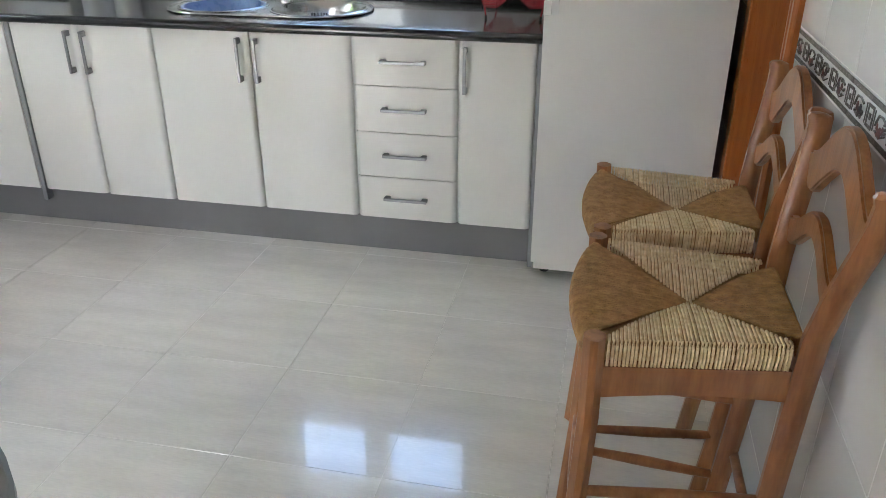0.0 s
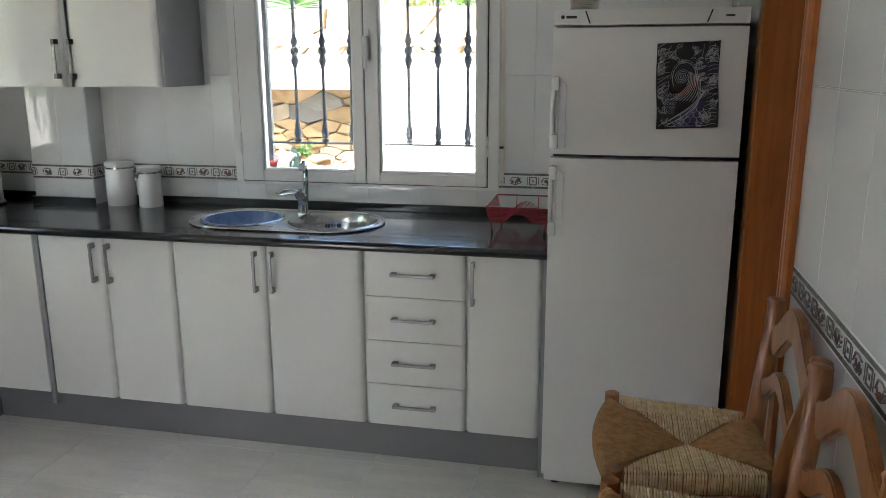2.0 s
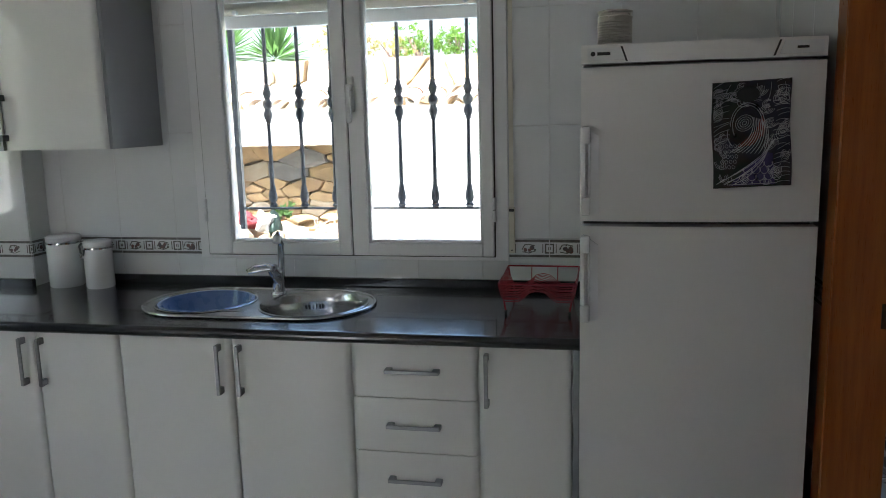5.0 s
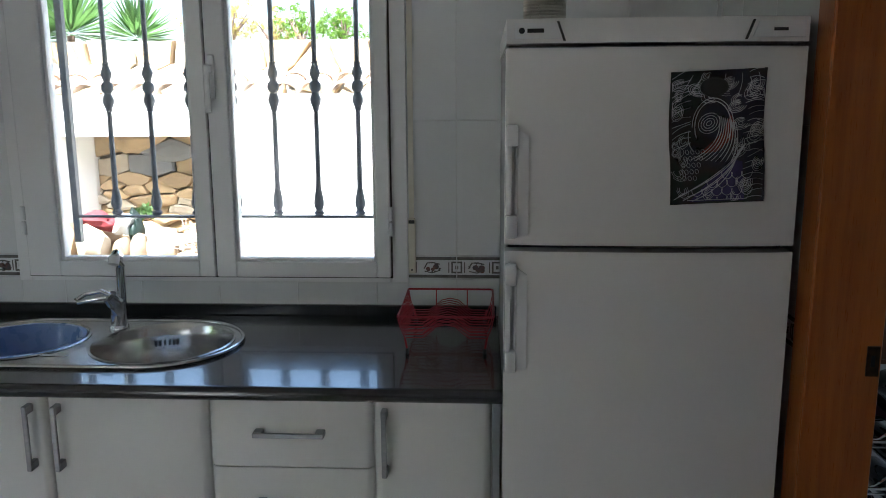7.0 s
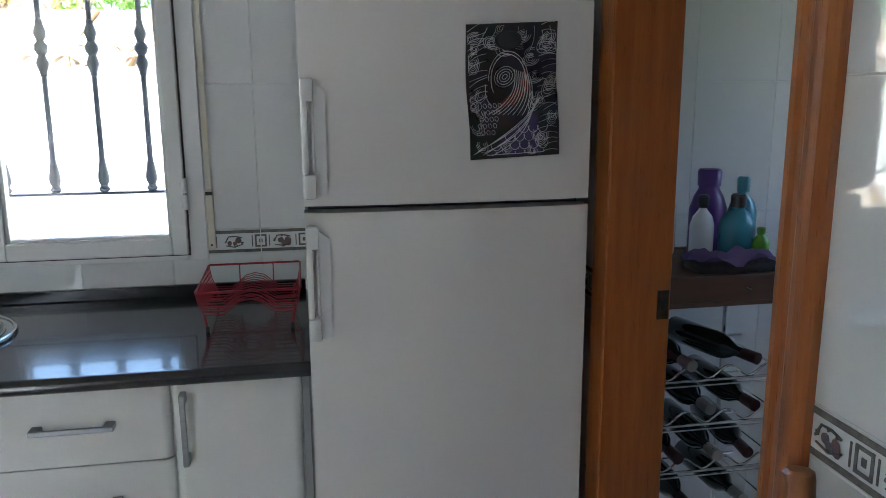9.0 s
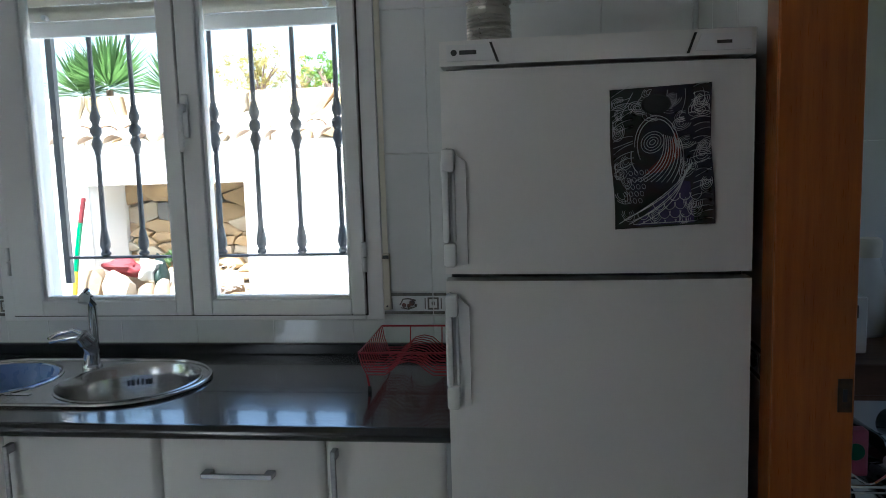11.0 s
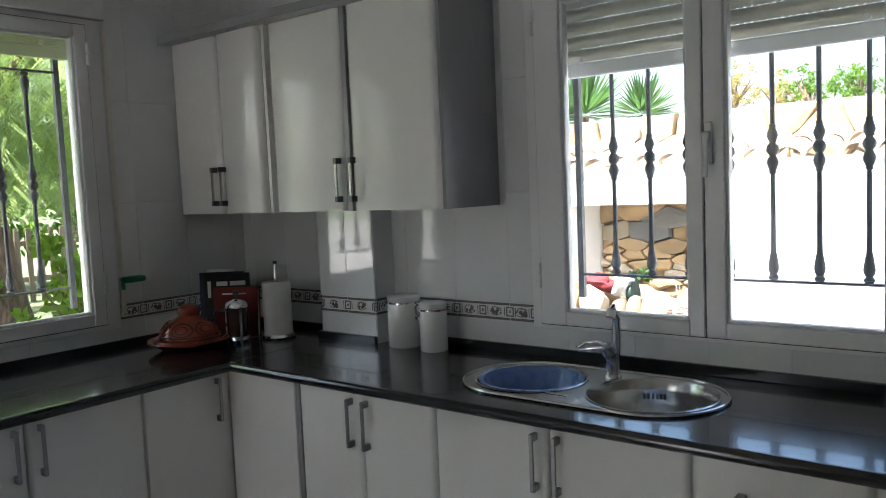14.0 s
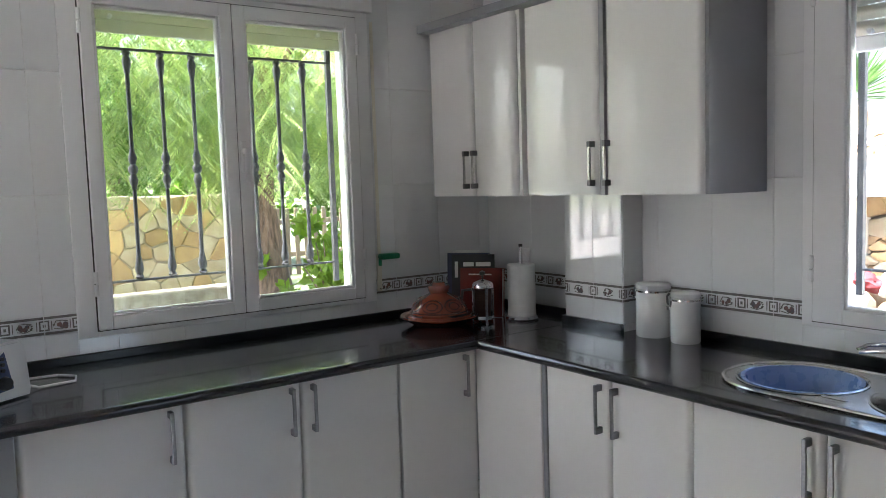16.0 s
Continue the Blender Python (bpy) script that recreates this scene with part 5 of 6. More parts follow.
def canister(at, r, h, label, turn):
    c = thing("canister", label, "canister", "storage canisters", at=at)
    c.rotation_euler.z = turn
    part("jar", lathe(B(), [(0, 0), (r - 0.004, 0), (r, 0.005), (r, h - 0.03), (r - 0.003, h - 0.026), (r - 0.003, h - 0.02)], seg=36), M_CERAMIC, c, smooth=True)
    lid = part("lid", lathe(B(), [(r - 0.003, h - 0.02), (r + 0.001, h - 0.018), (r + 0.001, h - 0.004), (r - 0.004, h), (0, h + 0.002)], seg=36), M_CERAMIC, c, smooth=True)
    part("band", lathe(B(), [(r + 0.0005, h - 0.032), (r + 0.0022, h - 0.031), (r + 0.0022, h - 0.024), (r + 0.0005, h - 0.023)], seg=36), M_CHROME, c, "steel clip band", True)
    part("clip", tube(B(), [(r + 0.003, -0.010, h - 0.005), (r + 0.013, -0.009, h - 0.015), (r + 0.014, 0, h - 0.04), (r + 0.006, 0.004, h - 0.052), (r + 0.003, 0.006, h - 0.03)], 0.0042, 6), M_HEND, c, "wire bail clip")
    part("knob", lathe(B(), [(0, 0), (0.006, 0), (0.007, 0.012), (0, 0.014)], (r + 0.012, 0, h - 0.062), 12), M_CHROME, c)


canister((-2.055, -0.068, TOP), 0.066, 0.205, "large white ceramic clip-top canister", radians(195))
canister((-1.893, -0.085, TOP), 0.054, 0.188, "small white ceramic clip-top canister", radians(240))

pt = thing("paper_towel_holder", "roll of white kitchen paper on a steel stand", "paper towel", at=(-2.69, -0.185, TOP))
part("base", lathe(B(), [(0, 0), (0.072, 0), (0.074, 0.008), (0.068, 0.016), (0, 0.018)], seg=36), M_CHROME, pt, smooth=True)
part("roll", lathe(B(), [(0.02, 0.018), (0.056, 0.018), (0.062, 0.021), (0.062, 0.244), (0.058, 0.248), (0.02, 0.248), (0.02, 0.018)], seg=40), M_PAPER, pt, smooth=True)
part("pole", tube(B(), [(0, 0, 0.015), (0, 0, 0.325)], 0.008, 12), M_CHROME, pt, smooth=True)
part("finial", lathe(B(), [(0, 0), (0.009, 0), (0.009, 0.012), (0, 0.013)], (0, 0, 0.325), 14), M_BLACK, pt)

tg = thing("tagine", "glazed red-brown clay tagine with a painted lid", "tagine", at=(-2.86, -0.515, TOP))
part("dish", lathe(B(), [(0, 0), (0.09, 0), (0.105, 0.008), (0.145, 0.035), (0.152, 0.042), (0.150, 0.048), (0.135, 0.046), (0, 0.03)], seg=44), M_TERRA, tg, smooth=True)
lid = part("lid", lathe(B(), [(0.132, 0.046), (0.130, 0.052), (0.112, 0.058), (0.110, 0.066), (0.104, 0.090), (0.088, 0.114), (0.062, 0.134), (0.040, 0.146), (0.036, 0.150), (0.040, 0.160), (0.043, 0.176), (0.040, 0.186), (0.028, 0.191), (0.022, 0.200), (0, 0.204)], seg=44), M_TERRA, tg, smooth=True)
for k in range(7):
    a = 2 * math.pi * k / 7
    for sc in (1.0, 0.55):
        pts = []
        for i in range(16):
            u = 2 * math.pi * i / 16
            h = 0.097 + 0.027 * sc * math.cos(u)
            rr = 0.1065 - 7.5 * max(0, h - 0.072) ** 2 - 0.18 * max(0, h - 0.072)
            aa = a + 0.40 * sc * math.sin(u)
            pts.append((rr * math.cos(aa), rr * math.sin(aa), h + 0.001))
        part("painted_loop", tube(B(), pts, 0.0034, 6, closed=True), M_TERRAD, lid)
part("painted_ring", lathe(B(), [(0.110, 0.062), (0.113, 0.065), (0.109, 0.069)], seg=44), M_TERRAD, lid)

tg.scale = (1.14, 1.14, 0.93)
fp = thing("french_press", "glass coffee press with a chrome frame", "coffee press", at=(-2.765, -0.345, TOP))
fp.rotation_euler.z = radians(25)
part("jug", lathe(B(), [(0, 0.012), (0.042, 0.012), (0.044, 0.016), (0.044, 0.15), (0.046, 0.155)], seg=28), mat("dark coffee glass", (0.05, 0.03, 0.022), (0.07, 0.04, 0.03), 6, 0.06, coat=0.5), fp, smooth=True)
part("lid", lathe(B(), [(0.047, 0.152), (0.048, 0.165), (0.04, 0.178), (0.012, 0.188), (0, 0.19)], seg=28), M_CHROME, fp, smooth=True)
part("plunger", lathe(B(), [(0, 0.19), (0.004, 0.19), (0.004, 0.205), (0.013, 0.21), (0.013, 0.222), (0, 0.228)], seg=16), M_BLACK, fp, smooth=True)
for k in range(4):
    a = math.pi / 4 + k * math.pi / 2
    part("frame_leg", box(B(), -0.006, 0.006, -0.0015, 0.0015, 0.0, 0.15), M_CHROME, fp).matrix_local = pose(0.047 * math.cos(a), 0.047 * math.sin(a), 0, 0, 0, math.degrees(a) + 90)
part("frame_ring", lathe(B(), [(0.046, 0.015), (0.049, 0.015), (0.049, 0.03), (0.046, 0.03), (0.046, 0.015)], seg=28), M_CHROME, fp)
part("handle", tube(B(), [(-0.045, -0.02, 0.145), (-0.085, -0.03, 0.14), (-0.092, -0.032, 0.09), (-0.08, -0.028, 0.04), (-0.045, -0.02, 0.03)], 0.007, 10), M_BLACK, fp, "black curved handle", True)

M_BOOKB = mat("black book cover", (0.012, 0.012, 0.016), (0.02, 0.02, 0.026), 20, 0.6, spec=0.25)
M_BOOKN = mat("navy book cover", (0.02, 0.025, 0.06), (0.03, 0.03, 0.07), 20, 0.6, spec=0.25)
M_BOOKR = mat("red book cover", (0.17, 0.026, 0.016), (0.12, 0.018, 0.012), 16, 0.6, spec=0.25)


def book(at, w, h, th, m, turn, lean, label, bars=()):
    """A book standing upright: cover, page block, bars in place of lettering. Face towards local -y."""
    b = thing("book", label, "book", "cookery books", at=at)
    b.rotation_euler = Euler((radians(lean), 0, radians(turn)))
    bm = B()
    box(bm, -w / 2, w / 2, -th / 2, -th / 2 + 0.003, 0, h)
    box(bm, -w / 2, w / 2, th / 2 - 0.003, th / 2, 0, h)
    box(bm, -w / 2, -w / 2 + 0.003, -th / 2 + 0.003, th / 2 - 0.003, 0, h)
    part("cover", bm, m, b)
    part("pages", box(B(), -w / 2 + 0.004, w / 2 - 0.004, -th / 2 + 0.0035, th / 2 - 0.0035, 0.004, h - 0.004), M_PAPER, b)
    for x0, x1, z0, z1, mm in bars:
        part("title_bar", box(B(), x0, x1, -th / 2 - 0.001, -th / 2, z0, z1), mm, b)
    return b


book((-3.045, -0.215, TOP), 0.13, 0.292, 0.012, M_PAPER, 38, -5, "pale thin book leaning in the corner")
book((-3.015, -0.235, TOP), 0.20, 0.282, 0.03, M_BOOKN, 38, -5, "navy blue cookery book leaning in the corner")
book((-2.965, -0.245, TOP), 0.20, 0.278, 0.028, M_BOOKB, 42, -6, "black cookery book with pale title bars", ((-0.045, 0.005, 0.222, 0.242, M_PAPER), (0.015, 0.085, 0.222, 0.242, M_PAPER), (-0.085, -0.07, 0.17, 0.245, M_PAPER)))
book((-2.875, -0.265, TOP), 0.20, 0.222, 0.04, M_BOOKR, 34, -6, "worn red cookery book", ((-0.06, 0.05, 0.19, 0.196, M_PAPER),))

so = thing("wall_socket", "white wall socket above the border tiles", "socket")
so.matrix_world = pose(-2.895, NY - 0.0005, 1.115)
part("plate", box(B(), -0.04, 0.04, -0.009, 0, 0, 0.08, 0.004, 2), M_CERAMIC, so)
part("face", cyl(B(), (0, -0.011, 0.04), (0, -0.009, 0.04), 0.022, seg=20), M_CERAMIC, so)

to = thing("toaster", "white rounded toaster with a blue control panel", "toaster", at=(-2.86, -2.27, TOP))
to.rotation_euler.z = radians(-58)
prof = [(-0.07, 0.0), (0.062, 0.0), (0.075, 0.015), (0.070, 0.10), (0.055, 0.155), (0.03, 0.175), (-0.04, 0.175), (-0.062, 0.15), (-0.075, 0.02)]
bm = B()
prism(bm, prof, -0.15, 0.075)
bmesh.ops.transform(bm, matrix=pose(0, 0, 0.006, 90, 0, 0), verts=bm.verts)
bmesh.ops.bevel(bm, geom=[e for e in bm.edges if e.calc_length() < 0.2], offset=0.008, segments=2, affect="EDGES")
part("body", bm, M_CERAMIC, to, smooth=True)
part("panel", prism(B(), [(-0.01, 0.035), (0.05, 0.03), (0.045, 0.13), (0.015, 0.15)], 0, 0.004, pose(0, 0.152, 0.004, 90, 0, 0)), mat("blue grey plastic", (0.05, 0.07, 0.15), (0.04, 0.06, 0.13), 9, 0.4), to, "blue control panel")
part("dial", cyl(B(), (0.02, 0.150, 0.06), (0.02, 0.166, 0.06), 0.022, 0.018, 24), M_BLACK, to)
for z in (0.1, 0.118, 0.135):
    part("button", cyl(B(), (0.025, 0.151, z), (0.025, 0.158, z), 0.006, seg=12), M_BLACK, to)
for x in (-0.05, 0.05):
    part("foot", cyl(B(), (x, 0.1, 0), (x, 0.1, 0.008), 0.008, seg=10), M_BLACK, to)
cb = thing("power_cable", "white power cable lying on the worktop", "cable")
part("lead", tube(B(), [(-2.86, -2.17, TOP + 0.03), (-2.84, -2.1, TOP + 0.006), (-2.86, -1.99, TOP + 0.0045), (-2.93, -1.975, TOP + 0.0045), (-2.99, -2.02, TOP + 0.0045), (-3.0, -2.1, TOP + 0.0045), (-2.96, -2.2, TOP + 0.0045)], 0.0045, 8), M_CERAMIC, cb, smooth=True)

# ---- pantry doorway ----
jx0, jx1 = EX - 0.0, EX + 0.148
df = thing("door_1", "varnished orange wooden frame of the pantry doorway", "door frame", kind="structure")
y0, y1, zt = DOOR[0], DOOR[1], DOOR[3]
part("jamb", box(B(), jx0 - 0.002, jx1, y1 - 0.03, y1 - 0.001, 0, zt - 0.03, 0.002), M_ORANGE, df)
part("jamb", box(B(), jx0 - 0.002, jx1, y0 + 0.001, y0 + 0.03, 0, zt - 0.03, 0.002), M_ORANGE, df)
part("head_jamb", box(B(), jx0 - 0.002, jx1, y0 + 0.001, y1 - 0.001, zt - 0.03, zt - 0.001, 0.002), M_ORANGE, df)
part("door_stop", box(B(), jx0 + 0.075, jx1 - 0.002, y0 + 0.031, y0 + 0.043, 0, zt - 0.032, 0.003), M_ORANGE, df)


def architrave(y, sgn):
    """Moulded casing: stepped, rounded profile in x (out of the wall) over its width along y."""
    prof = [(0, 0), (0.012, 0), (0.015, 0.004), (0.015, 0.012), (0.011, 0.018), (0.011, 0.026), (0.017, 0.034), (0.020, 0.044), (0.020, 0.056), (0.015, 0.064), (0.012, 0.068), (0, 0.068)]
    return prism(B(), [(EX - 0.0005 - p, y + sgn * q * 1.3) for p, q in prof], 0, zt + 0.05)


part("architrave", architrave(y0 + 0.022, -1), M_ORANGE, df, "moulded orange wood casing")
part("architrave", box(B(), EX - 0.004, EX - 0.0005, y1 - 0.026, y1 + 0.046, 0, zt + 0.03, 0.001), M_ORANGE, df, "flat orange wood casing")
sp = part("strike_plate", box(B(), jx0 + 0.117, jx0 + 0.143, y1 - 0.032, y1 - 0.0302, 0.985, 1.05), M_BRASS, df, "bronze strike plate")
part("keyhole", box(B(), jx0 + 0.126, jx0 + 0.134, y1 - 0.0328, y1 - 0.0321, 1.006, 1.03), M_BLACK, sp)

# ---- pantry things ----
M_CRATE = mat("dark stained crate wood", (0.13, 0.062, 0.035), (0.08, 0.04, 0.022), 8, 0.6, stretch=(1, 6, 6), bump=0.2)
wr = thing("wine_rack", "chrome wire wine rack in the pantry", "wine rack", at=(0, 0, 0))
RX0, RX1, RY0, RY1 = 0.87, 1.34, -0.45, -0.12
for x in (RX0, RX1 - 0.06):
    for y in (RY0, RY1):
        part("upright", tube(B(), [(x, y, 0.0), (x, y, 0.93)], 0.007, 8), M_CHROME, wr)
for z in (0.32, 0.46, 0.595, 0.72):
    part("shelf_rail", tube(B(), [(RX0 - 0.01, RY0 - 0.012, z), (RX1, RY0 - 0.012, z)], 0.004, 8), M_CHROME, wr)
    part("shelf_rail", tube(B(), [(RX0 - 0.01, RY0 - 0.012, z - 0.014), (RX1, RY0 - 0.012, z - 0.014)], 0.003, 8), M_CHROME, wr)
    part("shelf_rail", tube(B(), [(RX0 - 0.01, RY1, z), (RX1, RY1, z)], 0.004, 8), M_CHROME, wr)
    part("wave_wire", tube(B(), [(RX0 + (RX1 - RX0) * i / 40, RY0 - 0.004, z + 0.018 + 0.016 * math.cos(i * 2 * math.pi * 4 / 40)) for i in range(41)], 0.003, 6), M_CHROME, wr)
    for x in (RX0, RX1 - 0.06):
        part("side_rail", tube(B(), [(x, RY0, z), (x, RY1, z)], 0.003, 6), M_CHROME, wr)
M_BOTTLE = mat("dark wine glass", (0.008, 0.014, 0.008), (0.012, 0.02, 0.01), 6, 0.08, coat=0.6)
bprof = [(0, 0), (0.034, 0), (0.037, 0.005), (0.037, 0.18), (0.030, 0.205), (0.015, 0.23), (0.013, 0.285), (0.015, 0.287), (0.015, 0.297), (0, 0.298)]
for i, (x, z, yaw) in enumerate(((0.95, 0.765, 8), (1.08, 0.765, 22), (0.92, 0.64, -5), (1.03, 0.64, 4), (1.15, 0.64, 6), (0.95, 0.505, 3), (1.07, 0.505, 2), (1.19, 0.505, -4), (1.0, 0.365, 0), (1.14, 0.365, 5))):
    b = thing("wine_bottle", "dark green wine bottle lying in the rack", "bottle", "wine bottles")
    part("glass", lathe(B(), bprof, seg=20), M_BOTTLE, b, smooth=True)
    part("capsule", lathe(B(), [(0.0145, 0.25), (0.0155, 0.25), (0.0165, 0.299), (0, 0.3)], seg=16), mat("dark red capsule", (0.06, 0.012, 0.012), (0.04, 0.01, 0.01), 8, 0.4) if i % 3 else M_TIN, b)
    b.matrix_world = pose(x, -0.17, z + 0.008, 92, 0, yaw)
cr = thing("wooden_crate", "dark wooden tray-crate on top of the wine rack", "crate", at=(0, 0, 0))
cx0, cx1, cy0, cy1, cz0, cz1 = 0.86, 1.275, -0.47, -0.10, 0.935, 1.005
part("front", box(B(), cx0, cx1, cy0, cy0 + 0.014, cz0, cz1, 0.002), M_CRATE, cr)
part("back", box(B(), cx0, cx1, cy1 - 0.014, cy1, cz0, cz1, 0.002), M_CRATE, cr)
part("side", box(B(), cx0, cx0 + 0.014, cy0 + 0.014, cy1 - 0.014, cz0, cz1, 0.002), M_CRATE, cr)
part("side", box(B(), cx1 - 0.014, cx1, cy0 + 0.014, cy1 - 0.014, cz0, cz1, 0.002), M_CRATE, cr)
part("base", box(B(), cx0, cx1, cy0, cy1, cz0 - 0.012, cz0 - 0.0005), M_CRATE, cr)
part("inner_base", box(B(), cx0 + 0.015, cx1 - 0.015, cy0 + 0.015, cy1 - 0.015, cz0, cz0 + 0.065), M_CRATE, cr)
part("hook", tube(B(), [(1.12, cy0 - 0.002, 0.975), (1.12, cy0 - 0.012, 0.975), (1.135, cy0 - 0.012, 0.968)], 0.002, 6), M_CHROME, cr)


def bottle(at, r, h, m, label, capm=None, neck=0.35):
    b = thing("bottle", label, "bottle", "cleaning bottles", at=at)
    part("body", lathe(B(), [(0, 0), (r * 0.92, 0), (r, 0.01), (r, h * 0.55), (r * 0.8, h * 0.68), (r * neck, h * 0.78), (r * neck, h * 0.82), (0, h * 0.82)], seg=22, ry=0.7), m, b, smooth=True)
    part("cap", lathe(B(), [(r * neck + 0.002, h * 0.81), (r * neck + 0.003, h * 0.97), (r * neck - 0.002, h), (0, h)], seg=18), capm or m, b, smooth=True)


M_AQUA = mat("aqua plastic", (0.06, 0.28, 0.36), (0.05, 0.22, 0.3), 6, 0.3)
M_PURP = mat("purple plastic", (0.12, 0.05, 0.26), (0.09, 0.04, 0.2), 6, 0.35)
M_LIME = mat("lime plastic", (0.12, 0.36, 0.03), (0.1, 0.3, 0.02), 6, 0.35)
M_LILAC = mat("lilac cloth", (0.34, 0.24, 0.50), (0.26, 0.18, 0.4), 10, 0.9, bump=0.4)
zb = cz0 + 0.066
bottle((1.19, -0.30, zb), 0.052, 0.19, M_AQUA, "aqua plastic cleaning bottle", M_BLACK)
bottle((1.245, -0.23, zb), 0.044, 0.23, M_AQUA, "tall aqua plastic cleaning bottle")
bottle((1.155, -0.20, zb), 0.056, 0.25, M_PURP, "purple plastic cleaning bottle", None, 0.55)
bottle((1.247, -0.33, zb), 0.026, 0.10, M_LIME, "small lime green bottle")
bottle((1.09, -0.29, zb), 0.035, 0.19, M_CERAMIC, "white plastic bottle with a dark cap", M_BLACK)
bottle((1.02, -0.17, zb), 0.05, 0.25, M_CERAMIC, "pale plastic bottle with a round cap", M_PVC, 0.6)
cl = thing("folded_cloth", "crumpled lilac cloth on a black tray", "cloth", at=(1.12, -0.40, zb))
bm = B()
box(bm, -0.115, 0.115, -0.05, 0.05, 0.0, 0.03, 0.012, 2)
part("tray", bm, M_BLACK, cl, "black shallow tray", True)
bm = B()
gr = [[bm.verts.new((-0.12 + 0.24 * i / 12, -0.06 + 0.11 * j / 6, 0.04 + 0.022 * noise.noise(Vector((i * 0.45, j * 0.5, 2))) + 0.012 * math.sin(i * 0.9 + j))) for i in range(13)] for j in range(7)]
for j in range(6):
    for i in range(12):
        bm.faces.new((gr[j][i], gr[j][i + 1], gr[j + 1][i + 1], gr[j + 1][i]))
bmesh.ops.solidify(bm, geom=bm.faces[:], thickness=0.006)
part("cloth", bm, M_LILAC, cl, smooth=True)
mw = thing("detergent_carton", "white carton with a dark window print", "carton", at=(0.905, -0.25, zb))
part("box", box(B(), -0.03, 0.045, -0.11, 0.09, 0, 0.135, 0.003), M_CERAMIC, mw)
for x0, x1 in ((-0.02, 0.0), (0.004, 0.024)):
    part("print", box(B(), x0, x1, -0.1115, -0.1102, 0.085, 0.115), M_BLACK, mw)
pk = thing("pink_packet", "pink packet with a green round mark", "packet", at=(0.905, -0.40, 0.725))
part("packet", box(B(), -0.035, 0.035, -0.02, 0.02, 0, 0.11, 0.006, 2), mat("pink print", (0.6, 0.16, 0.24), (0.5, 0.12, 0.2), 9, 0.5), pk)
part("mark", cyl(B(), (0.005, -0.0225, 0.06), (0.005, -0.0202, 0.06), 0.02, seg=18), M_GREEN, pk)

# ---- chairs ----


def prism_yz(poly, x0, x1):
    """Extrude a polygon given in y, z along x."""
    bm = B()
    lo = [bm.verts.new((x0, y, z)) for y, z in poly]
    hi = [bm.verts.new((x1, y, z)) for y, z in poly]
    bm.faces.new(lo)
    bm.faces.new(hi[::-1])
    for i in range(len(poly)):
        j = (i + 1) % len(poly)
        bm.faces.new((lo[i], lo[j], hi[j], hi[i]))
    bmesh.ops.recalc_face_normals(bm, faces=bm.faces)
    bmesh.ops.bevel(bm, geom=[e for e in bm.edges if abs(e.verts[0].co.x - e.verts[1].co.x) < 1e-6], offset=0.004, segments=2, affect="EDGES")
    return bm


def post(pts, a, b):
    """A square-section bent post with softened corners through pts; a, b half sizes."""
    bm = B()
    rings = []
    k = 0.35
    sec = [(1, k), (k, 1), (-k, 1), (-1, k), (-1, -k), (-k, -1), (k, -1), (1, -k)]
    n = len(pts)
    for i, p in enumerate(pts):
        f = 1.0 if i < n - 1 else 0.55
        rings.append([bm.verts.new((p[0] + a * f * u, p[1] + b * f * v, p[2])) for u, v in sec])
    for r0, r1 in zip(rings, rings[1:]):
        for i in range(8):
            bm.faces.new((r0[i], r0[(i + 1) % 8], r1[(i + 1) % 8], r1[i]))
    bm.faces.new(rings[0][::-1])
    bm.faces.new(rings[-1])
    return bm


